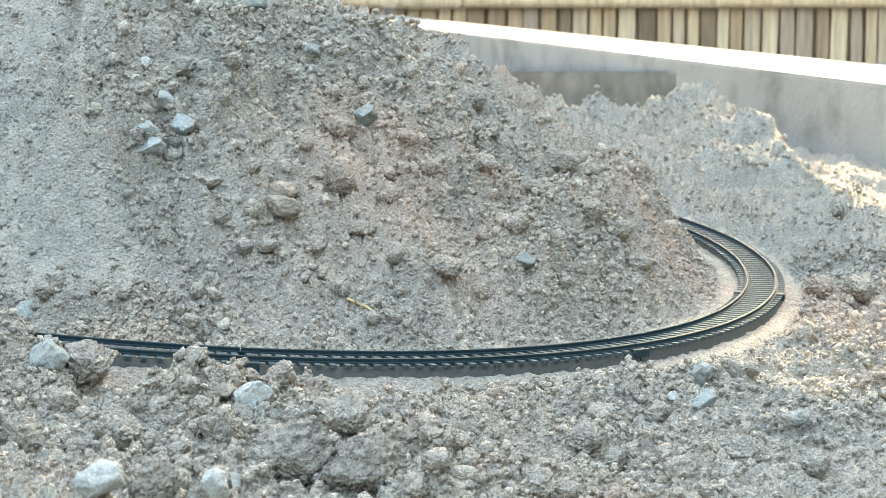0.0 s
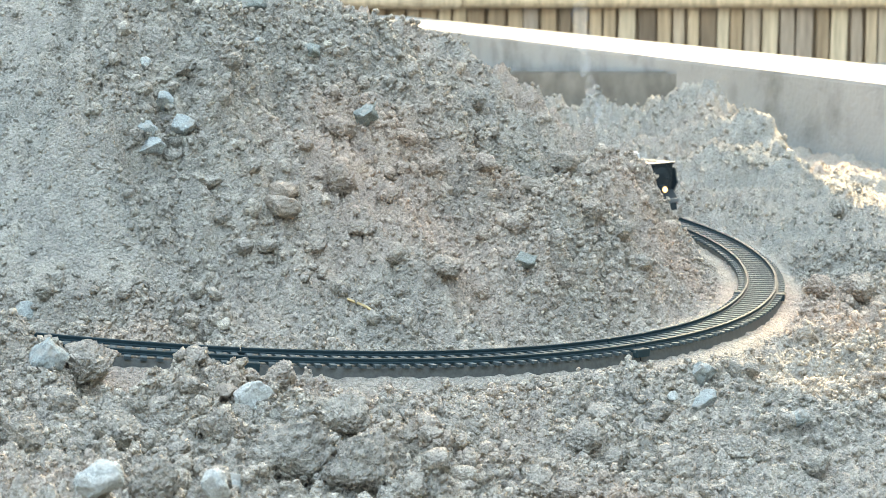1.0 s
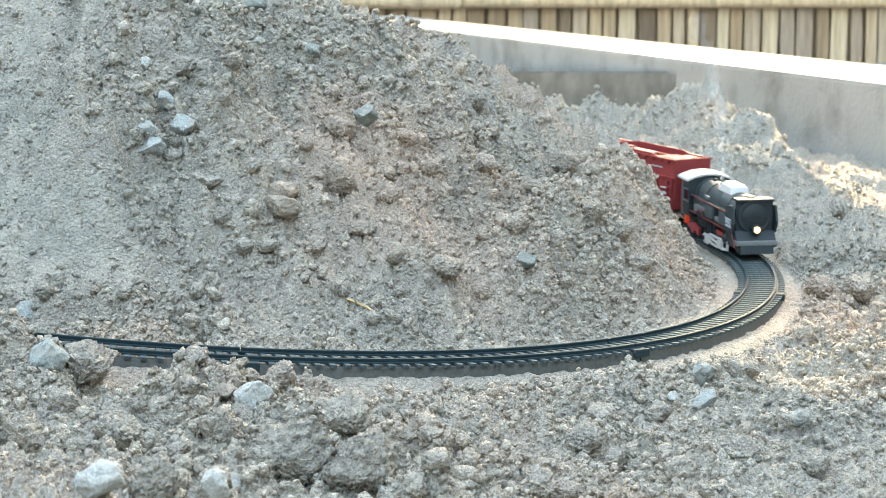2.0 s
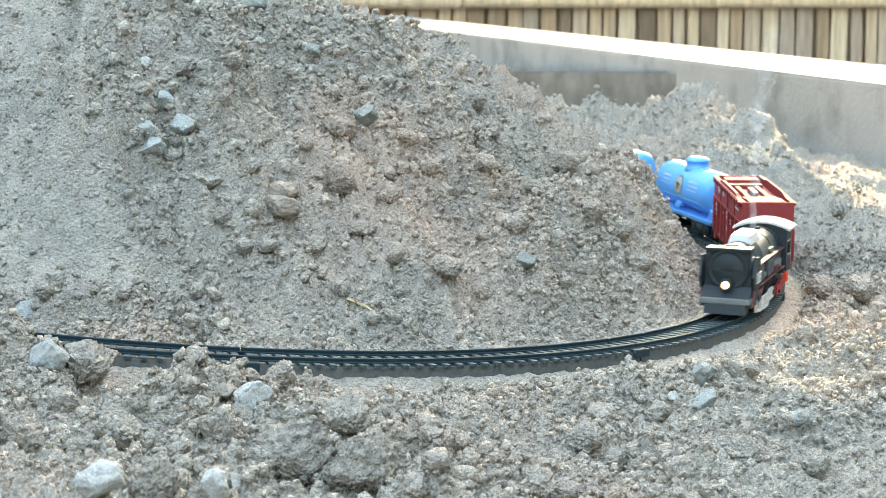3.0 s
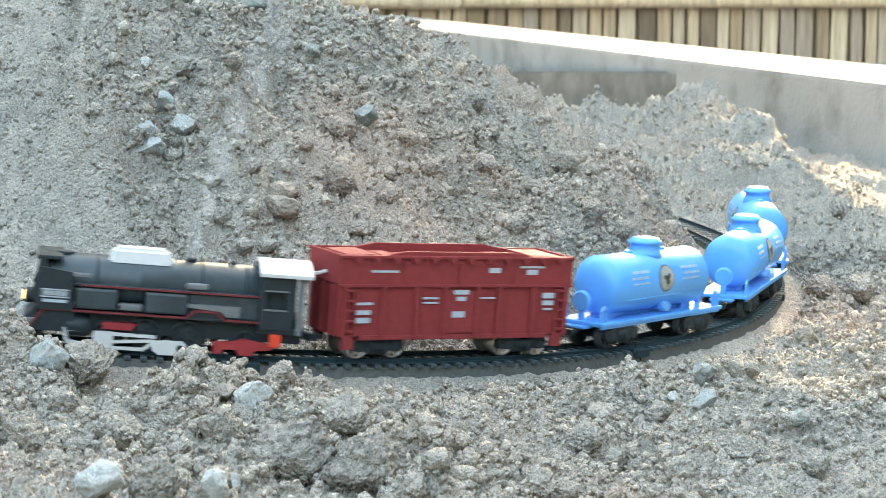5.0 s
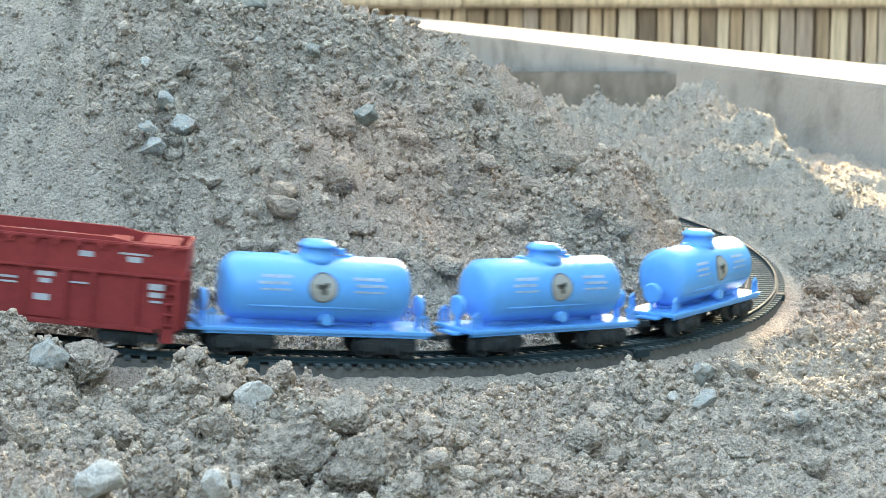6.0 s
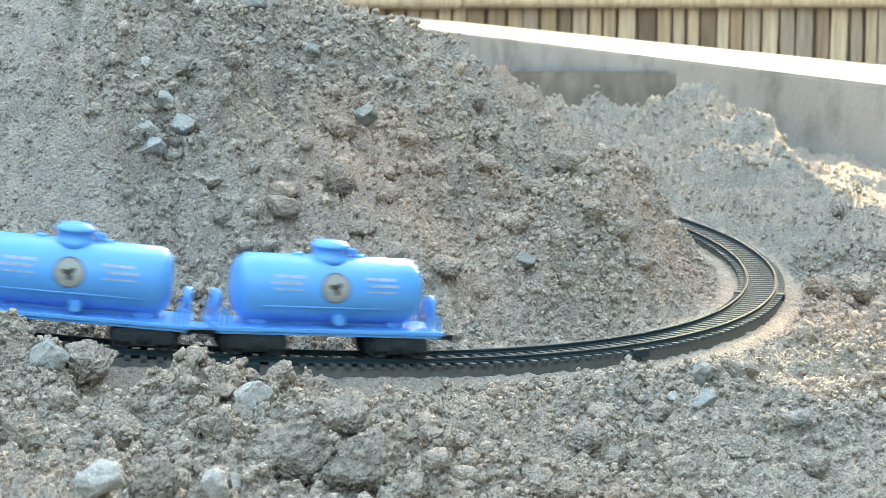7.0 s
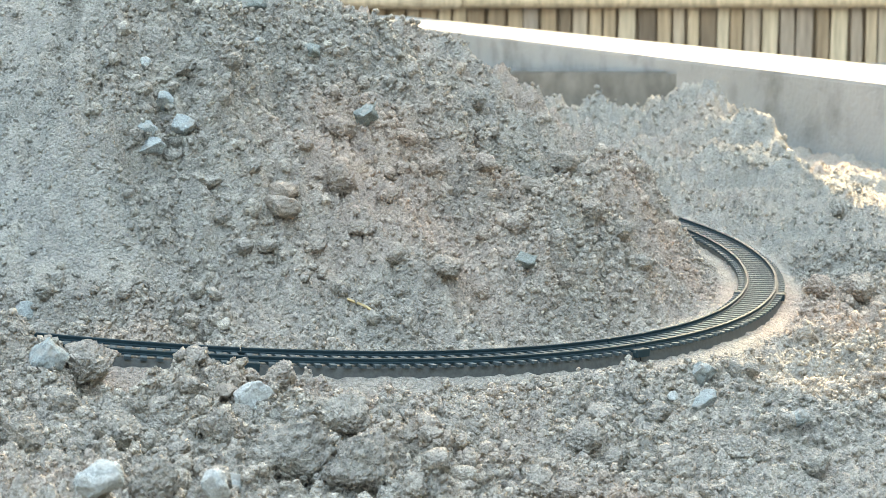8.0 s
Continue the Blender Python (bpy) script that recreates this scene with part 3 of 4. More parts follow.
# three unseen walls added to cut sky light from the sides and behind
prism("wall_west", [(-3.7, -3.0), (-3.5, -3.0), (-3.5, 7.0), (-3.7, 7.0)], -0.3, 2.6, WALL, "added plain plastered wall out of view that cuts sky light", "wall")
prism("wall_east", [(3.2, -3.2), (3.4, -3.2), (3.4, 7.0), (3.2, 7.0)], -0.3, 3.6, WALL, "added plain plastered wall out of view that cuts sky light", "wall")
prism("wall_south", [(-3.4, -2.7), (3.1, -2.7), (3.1, -2.5), (-3.4, -2.5)], -0.3, 1.35, WALL, "added plain plastered wall out of view that cuts sky light", "wall")


# ================= train =================
WHITE = plain("white_plastic", (0.56, 0.57, 0.56), 0.4, var=0.05)
INK = plain("white_ink", (0.40, 0.47, 0.52), 0.6, var=0.1)
GREY = plain("grey_plastic", (0.15, 0.165, 0.17), 0.45)
BOILER = plain("dusty_black_plastic", (0.032, 0.052, 0.060), 0.42, var=0.25, scale=200)
TRIM = plain("red_trim", (0.17, 0.020, 0.024), 0.45)
BRIGHT = plain("bright_red_plastic", (0.33, 0.030, 0.036), 0.4)
STEEL = plain("wheel_metal", (0.55, 0.53, 0.50), 0.3, 1.0)
CREAM = plain("cream_print", (0.33, 0.36, 0.34), 0.6)
PALEINK = plain("faded_ink", (0.27, 0.42, 0.58), 0.6, var=0.3, scale=700)
RIMINK = plain("rim_print", (0.10, 0.12, 0.13), 0.6)
DARKINK = plain("dark_print", (0.03, 0.035, 0.03), 0.6)
WHEEL_R = 0.0053
wheelsets = []


def plate(bm, outline, y0, y1):
    """A flat plate standing along the side: outline of (x, z), between y0 and y1."""
    a = [bm.verts.new((x, y0, z)) for x, z in outline]
    b = [bm.verts.new((x, y1, z)) for x, z in outline]
    fs = [bm.faces.new(a), bm.faces.new(b[::-1])]
    for i in range(len(a)):
        j = (i + 1) % len(a)
        fs.append(bm.faces.new((a[i], b[i], b[j], a[j])))
    bmesh.ops.recalc_face_normals(bm, faces=fs)
    return bm


def line_bar(bm, pts, w, y0, y1):
    """A bent bar of width w through (x, z) points."""
    for (xa, za), (xb, zb) in zip(pts, pts[1:]):
        d = Vector((xb - xa, zb - za)).normalized() * (w / 2)
        n = Vector((-d.y, d.x))
        plate(bm, [(xa - d.x + n.x, za - d.y + n.y), (xb + d.x + n.x, zb + d.y + n.y), (xb + d.x - n.x, zb + d.y - n.y), (xa - d.x - n.x, za - d.y - n.y)], y0, y1)
    return bm


def wheelset(parent, x, r, mat, name="wheel"):
    """Two spoked wheels that turn, and their axle."""
    for side in (-1, 1):
        y = side * 0.0083
        bm = turned(bmesh.new(), [(y - side * 0.0022, r * 1.14), (y - side * 0.0014, r * 1.14), (y - side * 0.0012, r), (y + side * 0.0012, r * 0.98), (y + side * 0.0013, r * 0.80), (y + side * 0.0005, r * 0.76), (y + side * 0.0005, r * 0.30), (y + side * 0.0014, r * 0.26)], "y", 20)
        for k in range(4):
            at = Matrix.Translation((0, y + side * 0.0006, 0)) @ Matrix.Rotation(math.pi * k / 4, 4, "Y")
            bmesh.ops.create_cube(bm, size=1, matrix=at @ Matrix.Diagonal((r * 1.6, 0.0009, r * 0.16, 1)))
        ob = part(name, bm, mat, parent, at=pose(x, 0, r))
        wheelsets.append((ob, x, r))
    part("axle", turned(bmesh.new(), [(-0.008, 0.0009), (0.008, 0.0009)], "y", 8), mat, parent, at=pose(x, 0, r))


def bogie(parent, x, wheel_mat):
    """A four-wheeled bogie with sprung side frames."""
    bm = bmesh.new()
    for side in (-1, 1):
        y0, y1 = side * 0.0098, side * 0.0120
        y0, y1 = min(y0, y1), max(y0, y1)
        plate(bm, [(x - 0.0125, 0.0068), (x - 0.0115, 0.0085), (x - 0.004, 0.0098), (x + 0.004, 0.0098), (x + 0.0115, 0.0085), (x + 0.0125, 0.0068), (x + 0.0115, 0.0038), (x + 0.006, 0.0042), (x + 0.004, 0.0024), (x - 0.004, 0.0024), (x - 0.006, 0.0042), (x - 0.0115, 0.0038)], y0, y1)
        for k in (-1, 1):
            box(bm, x + k * 0.0085 - 0.0016, x + k * 0.0085 + 0.0016, min(y0, y1) - 0.0006, max(y0, y1) + 0.0006, 0.0035, 0.0072, bevel=0.0004)
        for k in (-1, 0, 1):
            turned(bm, [(0.0030, 0.0009), (0.0085, 0.0009)], "z", 8, (x + k * 0.0022, side * 0.0122, 0))
    box(bm, x - 0.003, x + 0.003, -0.0098, 0.0098, 0.0062, 0.0100)
    ob = part("bogie", bm, BLACK, parent, "black plastic bogie frame")
    for k in (-1, 1):
        wheelset(ob, x + k * 0.0085, WHEEL_R, wheel_mat)
    return ob


def coupler(parent, x, side):
    bm = bmesh.new()
    box(bm, min(x, x + side * 0.008), max(x, x + side * 0.008), -0.0012, 0.0012, 0.0072, 0.0092, bevel=0.0003)
    box(bm, min(x + side * 0.0065, x + side * 0.0085), max(x + side * 0.0065, x + side * 0.0085), -0.0036, 0.0036, 0.0068, 0.0098, bevel=0.0003)
    return part("coupler", bm, BLACK, parent)


def tank_wagon():
    w = thing("toy_tank_wagon", "bright blue plastic toy tank wagon with a cream emblem", "toy wagon", "blue tank wagons")
    r, zc, L = 0.0139, 0.0277, 0.0392
    bm = bmesh.new()
    prof = [(-L - 0.0012, 0.002), (-L - 0.0010, 0.006), (-L - 0.0002, 0.0100), (-L + 0.0015, 0.0120), (-L + 0.0042, r), (L - 0.0042, r), (L - 0.0015, 0.0120), (L + 0.0002, 0.0100), (L + 0.0010, 0.006), (L + 0.0012, 0.002)]
    turned(bm, prof, "x", 40, (0, 0, zc))
    tank = part("tank", bm, BLUE, w, "glossy blue cylinder with rounded ends")
    bm = bmesh.new()
    top = zc + r
    turned(bm, [(top - 0.003, 0.0088), (top - 0.0002, 0.0080), (top + 0.0006, 0.0072), (top + 0.0034, 0.0070), (top + 0.0036, 0.0080), (top + 0.0046, 0.0080), (top + 0.0052, 0.0068), (top + 0.0062, 0.0062), (top + 0.0066, 0.0035)], "z", 28)
    box(bm, -0.0118, -0.0080, -0.0016, 0.0016, top + 0.0006, top + 0.0032, bevel=0.0004)
    part("dome", bm, BLUE, w)
    for k in (-1, 1):
        bm = turned(bmesh.new(), [(top - 0.0012, 0.0022), (top + 0.0006, 0.0021), (top + 0.0010, 0.0014)], "z", 14, (k * 0.0135, 0, 0))
        part("valve_cap", bm, BLUE, w)
    bm = boxed(-0.0492, 0.0492, -0.0134, 0.0134, 0.0108, 0.0126, bevel=0.0004)
    for side in (-1, 1):
        box(bm, -0.0480, 0.0480, side * 0.0118 - 0.0006, side * 0.0118 + 0.0006, 0.0096, 0.0112)
    part("deck", bm, BLUE, w)
    bm = bmesh.new()
    for k in (-1, 1):
        box(bm, k * 0.030 - 0.004, k * 0.030 + 0.004, -0.0050, 0.0050, 0.0124, 0.0165, bevel=0.0005)
    box(bm, -0.035, 0.035, -0.0025, 0.0025, 0.0124, 0.0150)
    part("saddle", bm, BLUE, w)
    for side in (-1, 1):
        # thin raised handrail, and the outlet under the tank
        bm = turned(bmesh.new(), [(-0.030, 0.00045), (0.030, 0.00045)], "x", 8, (0, side * 0.0124, zc - 0.0062))
        part("handrail", bm, BLUE, w)
        lo, hi = sorted((side * 0.005, side * 0.0128))
        part("outlet", turned(bmesh.new(), [(lo, 0.0024), (hi, 0.0024)], "y", 16, (-0.003, 0, 0.0163)), BLUE, w)
        for k, wd in ((1, 0.0130), (-1, 0.0130)):
            for j, dz in enumerate((0.0062, 0.0036, 0.0010)):
                a = math.asin(dz / r)
                cut = (0.0, 0.0028, 0.0010)[j] * k
                bm = bmesh.new()
                vs = []
                n = 3
                h = (0.0014, 0.0012, 0.0008)[j] / r / 2
                for rr in (r + 0.00015,):
                    rows = []
                    for i in range(n + 1):
                        b = a - h + 2 * h * i / n
                        rows.append([bm.verts.new((k * 0.0195 + e * wd / 2 + cut * 0.5, side * rr * math.cos(b), zc + rr * math.sin(b))) for e in (-1, 1)])
                for p, q in zip(rows, rows[1:]):
                    bm.faces.new((p[0], p[1], q[1], q[0]))
                ex = bmesh.ops.extrude_face_region(bm, geom=bm.faces[:])
                bmesh.ops.translate(bm, vec=(0, -side * 0.0004, 0), verts=[v for v in ex["geom"] if isinstance(v, bmesh.types.BMVert)])
                bmesh.ops.recalc_face_normals(bm, faces=bm.faces)
                part("lettering_bar", bm, PALEINK, w, "faded white printed bar")
        for rad, lift, mat, nm in ((0.0063, 0.0002, RIMINK, "emblem_rim"), (0.0056, 0.0004, CREAM, "emblem"), (0.0028, 0.0006, DARKINK, "emblem_mark")):
            bm = bmesh.new()
            c = bm.verts.new((0, side * (r + lift) * math.cos(math.asin(0.0022 / r)), zc + 0.0022))
            ring = []
            for i in range(24):
                g = 2 * math.pi * i / 24
                wob = rad * (1.0 if nm != "emblem_mark" else 0.75 + 0.35 * math.sin(3 * g + 0.6))
                dz = 0.0022 + wob * math.sin(g)
                ring.append(bm.verts.new((wob * math.cos(g), side * math.sqrt((r + lift) ** 2 - dz * dz), zc + dz)))
            for i in range(24):
                bm.faces.new((c, ring[i], ring[(i + 1) % 24]))
            bmesh.ops.recalc_face_normals(bm, faces=bm.faces)
            part(nm, bm, mat, w, {"emblem": "cream round emblem", "emblem_rim": "dark thin rim"}.get(nm, "dark mark"))
        for k in (-1, 1):
            bm = line_bar(bmesh.new(), [(k * x, z) for x, z in ((0.0432, 0.0126), (0.0437, 0.0180), (0.0452, 0.0196), (0.0472, 0.0180), (0.0477, 0.0126))], 0.0010, side * 0.0115 - 0.0005, side * 0.0115 + 0.0005)
            line_bar(bm, [(k * 0.0454, 0.0126), (k * 0.0454, 0.0194)], 0.0007, side * 0.0115 - 0.0004, side * 0.0115 + 0.0004)
            part("railing", bm, BLUE, w)
    for k in (-1, 1):
        bm = turned(bmesh.new(), [(0.0456, 0.0042), (0.0464, 0.0048), (0.0478, 0.0048), (0.0484, 0.0040)], "x", 18, (0, 0, 0.0215))
        if k < 0:
            bmesh.ops.rotate(bm, matrix=Matrix.Rotation(math.pi, 3, "Z"), verts=bm.verts)
        box(bm, min(k * 0.0462, k * 0.0480), max(k * 0.0462, k * 0.0480), -0.0012, 0.0012, 0.0124, 0.018)
        part("brake_wheel", bm, BLUE, w)
        part("step", boxed(k * 0.0500 - 0.003, k * 0.0500 + 0.003, -0.006, 0.006, 0.0096, 0.0108, bevel=0.0003), BLUE, w)
        bogie(w, k * 0.031, BLACK)
        coupler(w, k * 0.050, k)
    return w


def freight_wagon():
    w = thing("toy_wagon", "dark red ribbed plastic toy freight wagon with white lettering", "toy wagon")
    L, B, z0, zm, z1 = 0.0562, 0.0140, 0.0105, 0.0325, 0.0455
    bm = boxed(-L, L, -B, B, z0, zm)
    part("body", bm, RED, w)
    for side in (-1, 1):
        # upper band with a rim that rises in the middle
        lo, hi = sorted((side * (B - 0.0010), side * (B + 0.0008)))
        bm = plate(bmesh.new(), [(-L - 0.0006, zm - 0.0004), (L + 0.0006, zm - 0.0004), (L + 0.0006, z1 - 0.0008), (0.036, z1 - 0.0010), (0.027, z1 + 0.0006), (-0.027, z1 + 0.0006), (-0.036, z1 - 0.0010), (-L - 0.0006, z1 - 0.0008)], lo, hi)
        box(bm, -L - 0.001, L + 0.001, min(side * (B + 0.0004), side * (B + 0.0016)), max(side * (B + 0.0004), side * (B + 0.0016)), zm - 0.0012, zm - 0.0001, bevel=0.0002)
        part("upper_side", bm, RED, w)
        for k in range(12):
            x = -0.0495 + k * 0.009
            bm = plate(bmesh.new(), [(x - 0.0024, z1 - 0.0014), (x + 0.0024, z1 - 0.0014), (x + 0.0004, z1 - 0.0042), (x - 0.0010, z1 - 0.0042)], *sorted((side * (B + 0.0007), side * (B + 0.0026))))
            part("rim_bracket", bm, RED, w)
        part("rim", boxed(-L - 0.001, L + 0.001, *sorted((side * (B + 0.0004), side * (B + 0.0020))), z1 - 0.0022, z1 - 0.0010, bevel=0.0002), RED, w)
        for x in (-0.0535, -0.0375, -0.020, -0.0095, 0.0065, 0.020, 0.036, 0.0535):
            part("rib", boxed(x - 0.0009, x + 0.0009, min(side * B, side * (B + 0.0019)), max(side * B, side * (B + 0.0019)), z0 - 0.0008, zm - 0.001, bevel=0.0002), RED, w)
        for x in (-0.0275, 0.0, 0.0275):
            part("upper_rib", boxed(x - 0.0006, x + 0.0006, min(side * (B + 0.0006), side * (B + 0.0014)), max(side * (B + 0.0006), side * (B + 0.0014)), zm, z1 - 0.004, bevel=0.0002), RED, w)
        part("door", boxed(-0.0090, 0.0060, min(side * B, side * (B + 0.0007)), max(side * B, side * (B + 0.0007)), z0 + 0.001, zm - 0.003, bevel=0.0002), RED, w)
        for x in (-0.0515, 0.0515):
            bm = bmesh.new()
            for k in range(5):
                z = z0 + 0.002 + 0.0042 * k
                box(bm, x - 0.0022, x + 0.0022, min(side * (B + 0.0006), side * (B + 0.0022)), max(side * (B + 0.0006), side * (B + 0.0022)), z, z + 0.0009)
            for e in (-0.0022, 0.0022):
                box(bm, x + e - 0.0004, x + e + 0.0004, min(side * (B + 0.0006), side * (B + 0.0020)), max(side * (B + 0.0006), side * (B + 0.0020)), z0, zm - 0.002)
            part("ladder", bm, RED, w)
        for x in (-0.051, 0.051):
            part("corner_step", boxed(x - 0.0026, x + 0.0026, min(side * (B - 0.0015), side * (B + 0.0010)), max(side * (B - 0.0015), side * (B + 0.0010)), 0.0050, z0 + 0.0005, bevel=0.0003), RED, w)
        part("sill", boxed(-0.046, 0.046, min(side * (B - 0.001), side * (B + 0.0010)), max(side * (B - 0.001), side * (B + 0.0010)), z0 - 0.0016, z0 + 0.0004, bevel=0.0003), RED, w)
        y0, y1 = sorted((side * (B + 0.0001), side * (B + 0.0009)))
        for x, z, wd, h in ((0.0447, 0.0242, 0.008, 0.0010), (0.0447, 0.0205, 0.0065, 0.0018), (0.0447, 0.0172, 0.0065, 0.0022), (-0.0015, 0.0290, 0.0072, 0.0018), (-0.0015, 0.0262, 0.0045, 0.0018), (-0.0005, 0.0195, 0.006, 0.0026), (0.0133, 0.0265, 0.0072, 0.0008), (0.0133, 0.0245, 0.0072, 0.0006), (-0.0148, 0.0265, 0.0070, 0.0006), (-0.0455, 0.0275, 0.0060, 0.0024), (-0.0455, 0.0243, 0.0055, 0.0020), (-0.0455, 0.0215, 0.0045, 0.0008)):
            part("lettering_bar", boxed(x - wd / 2, x + wd / 2, y0, y1, z - h / 2, z + h / 2), INK, w, "white printed bar")
        for x, z, wd, h in ((0.036, 0.0378, 0.0125, 0.0009), (-0.017, 0.0385, 0.0055, 0.0022), (-0.036, 0.0400, 0.012, 0.0008), (-0.036, 0.0378, 0.0055, 0.0022)):
            y2, y3 = sorted((side * (B + 0.0005), side * (B + 0.0011)))
            part("lettering_bar", boxed(x - wd / 2, x + wd / 2, y2, y3, z - h / 2, z + h / 2), INK, w, "white printed bar")
    for k in (-1, 1):
        lo, hi = sorted((k * (L - 0.0008), k * (L + 0.0007)))
        part("end_wall", boxed(lo, hi, -B - 0.0006, B + 0.0006, zm - 0.0004, z1 - 0.0008, bevel=0.0003), RED, w)
        for y in (-0.0085, 0.0, 0.0085):
            part("end_rib", boxed(*sorted((k * L, k * (L + 0.0012))), y - 0.0008, y + 0.0008, z0, zm - 0.001, bevel=0.0002), RED, w)
    bm = boxed(-L + 0.0008, L - 0.0008, -B + 0.0010, B - 0.0010, z1 - 0.0062, z1 - 0.0048)
    part("load_floor", bm, RED, w, "recessed red top")
    for x0, x1, y0, y1, h in ((-0.0525, -0.0375, -0.0105, 0.0105, 0.0010), (0.0375, 0.0525, -0.0105, 0.0105, 0.0010), (-0.032, -0.024, -0.0105, 0.0105, 0.0022), (0.024, 0.032, -0.0105, 0.0105, 0.0022), (-0.022, 0.022, -0.0076, -0.0044, 0.0026), (-0.022, 0.022, 0.0044, 0.0076, 0.0026)):
        part("hatch", boxed(x0, x1, y0, y1, z1 - 0.0050, z1 - h, bevel=0.0005), RED, w)
    part("latch", boxed(-0.010, 0.012, -0.0016, 0.0016, z1 - 0.0050, z1 - 0.0016, bevel=0.0004), GREY, w, "grey latch bar")
    for k in (-1, 1):
        bogie(w, k * 0.0355, STEEL)
        coupler(w, k * 0.0555, k)
    return w


def locomotive():
    w = thing("toy_locomotive", "black plastic toy steam locomotive with white roof and red trim", "toy train")
    zc, rb = 0.0262, 0.0100
    bm = turned(bmesh.new(), [(-0.038, 0.0092), (-0.037, rb), (0.012, rb), (0.0125, rb * 1.03), (0.014, rb * 1.03), (0.0145, rb), (0.050, rb), (0.0508, rb * 0.97)], "x", 36, (0, 0, zc))
    part("boiler", bm, BOILER, w, "dusty black boiler")
    bm = turned(bmesh.new(), [(0.0500, 0.0108), (0.0520, 0.0112), (0.0530, 0.0106), (0.0532, 0.0090), (0.0526, 0.0086), (0.0530, 0.0078), (0.0540, 0.003)], "x", 32, (0, 0, zc - 0.0012))
    box(bm, 0.0524, 0.0540, -0.0075, 0.0075, zc - 0.0020, zc - 0.0008)
    part("smokebox_door", bm, BLACK, w)
    for k in (-0.030, -0.012, 0.030):
        bm = turned(bmesh.new(), [(k - 0.0005, rb * 1.025), (k + 0.0005, rb * 1.025)], "x", 32, (0, 0, zc))
        part("boiler_band", bm, BLACK, w)
    # white sand dome, chimney and small fittings
    bm = bmesh.new()
    lo = [(-0.0010, 0.0068), (0.0268, 0.0068)]
    v = [bm.verts.new(p) for p in ((-0.0012, -0.0066, 0.0330), (0.0268, -0.0066, 0.0330), (0.0268, 0.0066, 0.0330), (-0.0012, 0.0066, 0.0330), (0.0022, -0.0048, 0.0402), (0.0240, -0.0048, 0.0402), (0.0240, 0.0048, 0.0402), (0.0022, 0.0048, 0.0402))]
    for f in ((0, 1, 2, 3), (4, 5, 6, 7), (0, 1, 5, 4), (1, 2, 6, 5), (2, 3, 7, 6), (3, 0, 4, 7)):
        bm.faces.new([v[i] for i in f])
    bmesh.ops.recalc_face_normals(bm, faces=bm.faces)
    bmesh.ops.bevel(bm, geom=bm.edges[:], offset=0.0014, segments=3, affect="EDGES")
    part("dome_cover", bm, WHITE, w, "white plastic dome cover")
    part("chimney", turned(bmesh.new(), [(0.0345, 0.0026), (0.0368, 0.0022), (0.0374, 0.0025), (0.0376, 0.0016)], "z", 18, (-0.0075, 0, 0)), BLACK, w)
    part("whistle", turned(bmesh.new(), [(0.0350, 0.0016), (0.0372, 0.0014), (0.0378, 0.0006)], "z", 12, (-0.0245, 0, 0)), BLACK, w)
    part("front_stack", turned(bmesh.new(), [(0.0340, 0.0040), (0.0362, 0.0034), (0.0366, 0.0036), (0.0367, 0.002)], "z", 20, (0.043, 0, 0)), BLACK, w)
    part("visor", boxed(0.0440, 0.0540, -0.0118, 0.0118, 0.0346, 0.0362, bevel=0.0004), BLACK, w)
    part("front_plate", plate(bmesh.new(), [(0.0500, 0.0130), (0.0518, 0.0130), (0.0518, 0.0348), (0.0500, 0.0348)], -0.0118, 0.0118), BLACK, w)
    # chassis and footplates
    bm = boxed(-0.054, 0.052, -0.0085, 0.0085, 0.0060, 0.0165, bevel=0.0006)
    part("chassis", bm, BLACK, w)
    for side in (-1, 1):
        def ys(a, b):
            return tuple(sorted((side * a, side * b)))
        part("deflector", plate(bmesh.new(), [(0.0555, 0.0215), (0.0520, 0.0320), (0.0395, 0.0305), (0.0385, 0.0150), (0.0520, 0.0150)], *ys(0.0132, 0.0144)), BLACK, w)
        part("number_plate", boxed(0.0405, 0.0535 - 0.0020, *ys(0.0143, 0.0148), 0.0203, 0.0231, bevel=0.0002), GREY, w, "grey number plate with a white border")
        bm = bmesh.new()
        for x in (0.0425, 0.0448, 0.0472, 0.0494):
            box(bm, x - 0.0007, x + 0.0007, *ys(0.0146, 0.0151), 0.0209, 0.0226)
        box(bm, 0.0405, 0.0515, *ys(0.0146, 0.0151), 0.0230, 0.0234)
        box(bm, 0.0405, 0.0515, *ys(0.0146, 0.0151), 0.0200, 0.0204)
        part("plate_lettering", bm, INK, w, "white unreadable lettering")
        part("plate_strip", boxed(0.0412, 0.0508, *ys(0.0143, 0.0149), 0.0180, 0.0192), INK, w, "white printed strip")
        part("upper_board", boxed(-0.036, 0.0385, *ys(0.0085, 0.0128), 0.0248, 0.0258, bevel=0.0003), BLACK, w)
        part("upper_red_line", boxed(-0.036, 0.036, *ys(0.0126, 0.0131), 0.0250, 0.0257), TRIM, w, "thin red line")
        part("footplate", boxed(-0.036, 0.0495, *ys(0.0085, 0.0134), 0.0142, 0.0152, bevel=0.0003), BLACK, w)
        bm = line_bar(bmesh.new(), [(0.0560, 0.0070), (0.0500, 0.0150), (-0.0060, 0.0150), (-0.0092, 0.0180), (-0.0182, 0.0180), (-0.0215, 0.0150), (-0.0355, 0.0150)], 0.0008, *ys(0.0133, 0.0139))
        part("red_line", bm, TRIM, w, "thin bent red line")
        part("front_skirt", plate(bmesh.new(), [(0.0560, 0.0062), (0.0500, 0.0145), (0.0380, 0.0145), (0.0380, 0.0062)], *ys(0.0112, 0.0132)), BLACK, w)
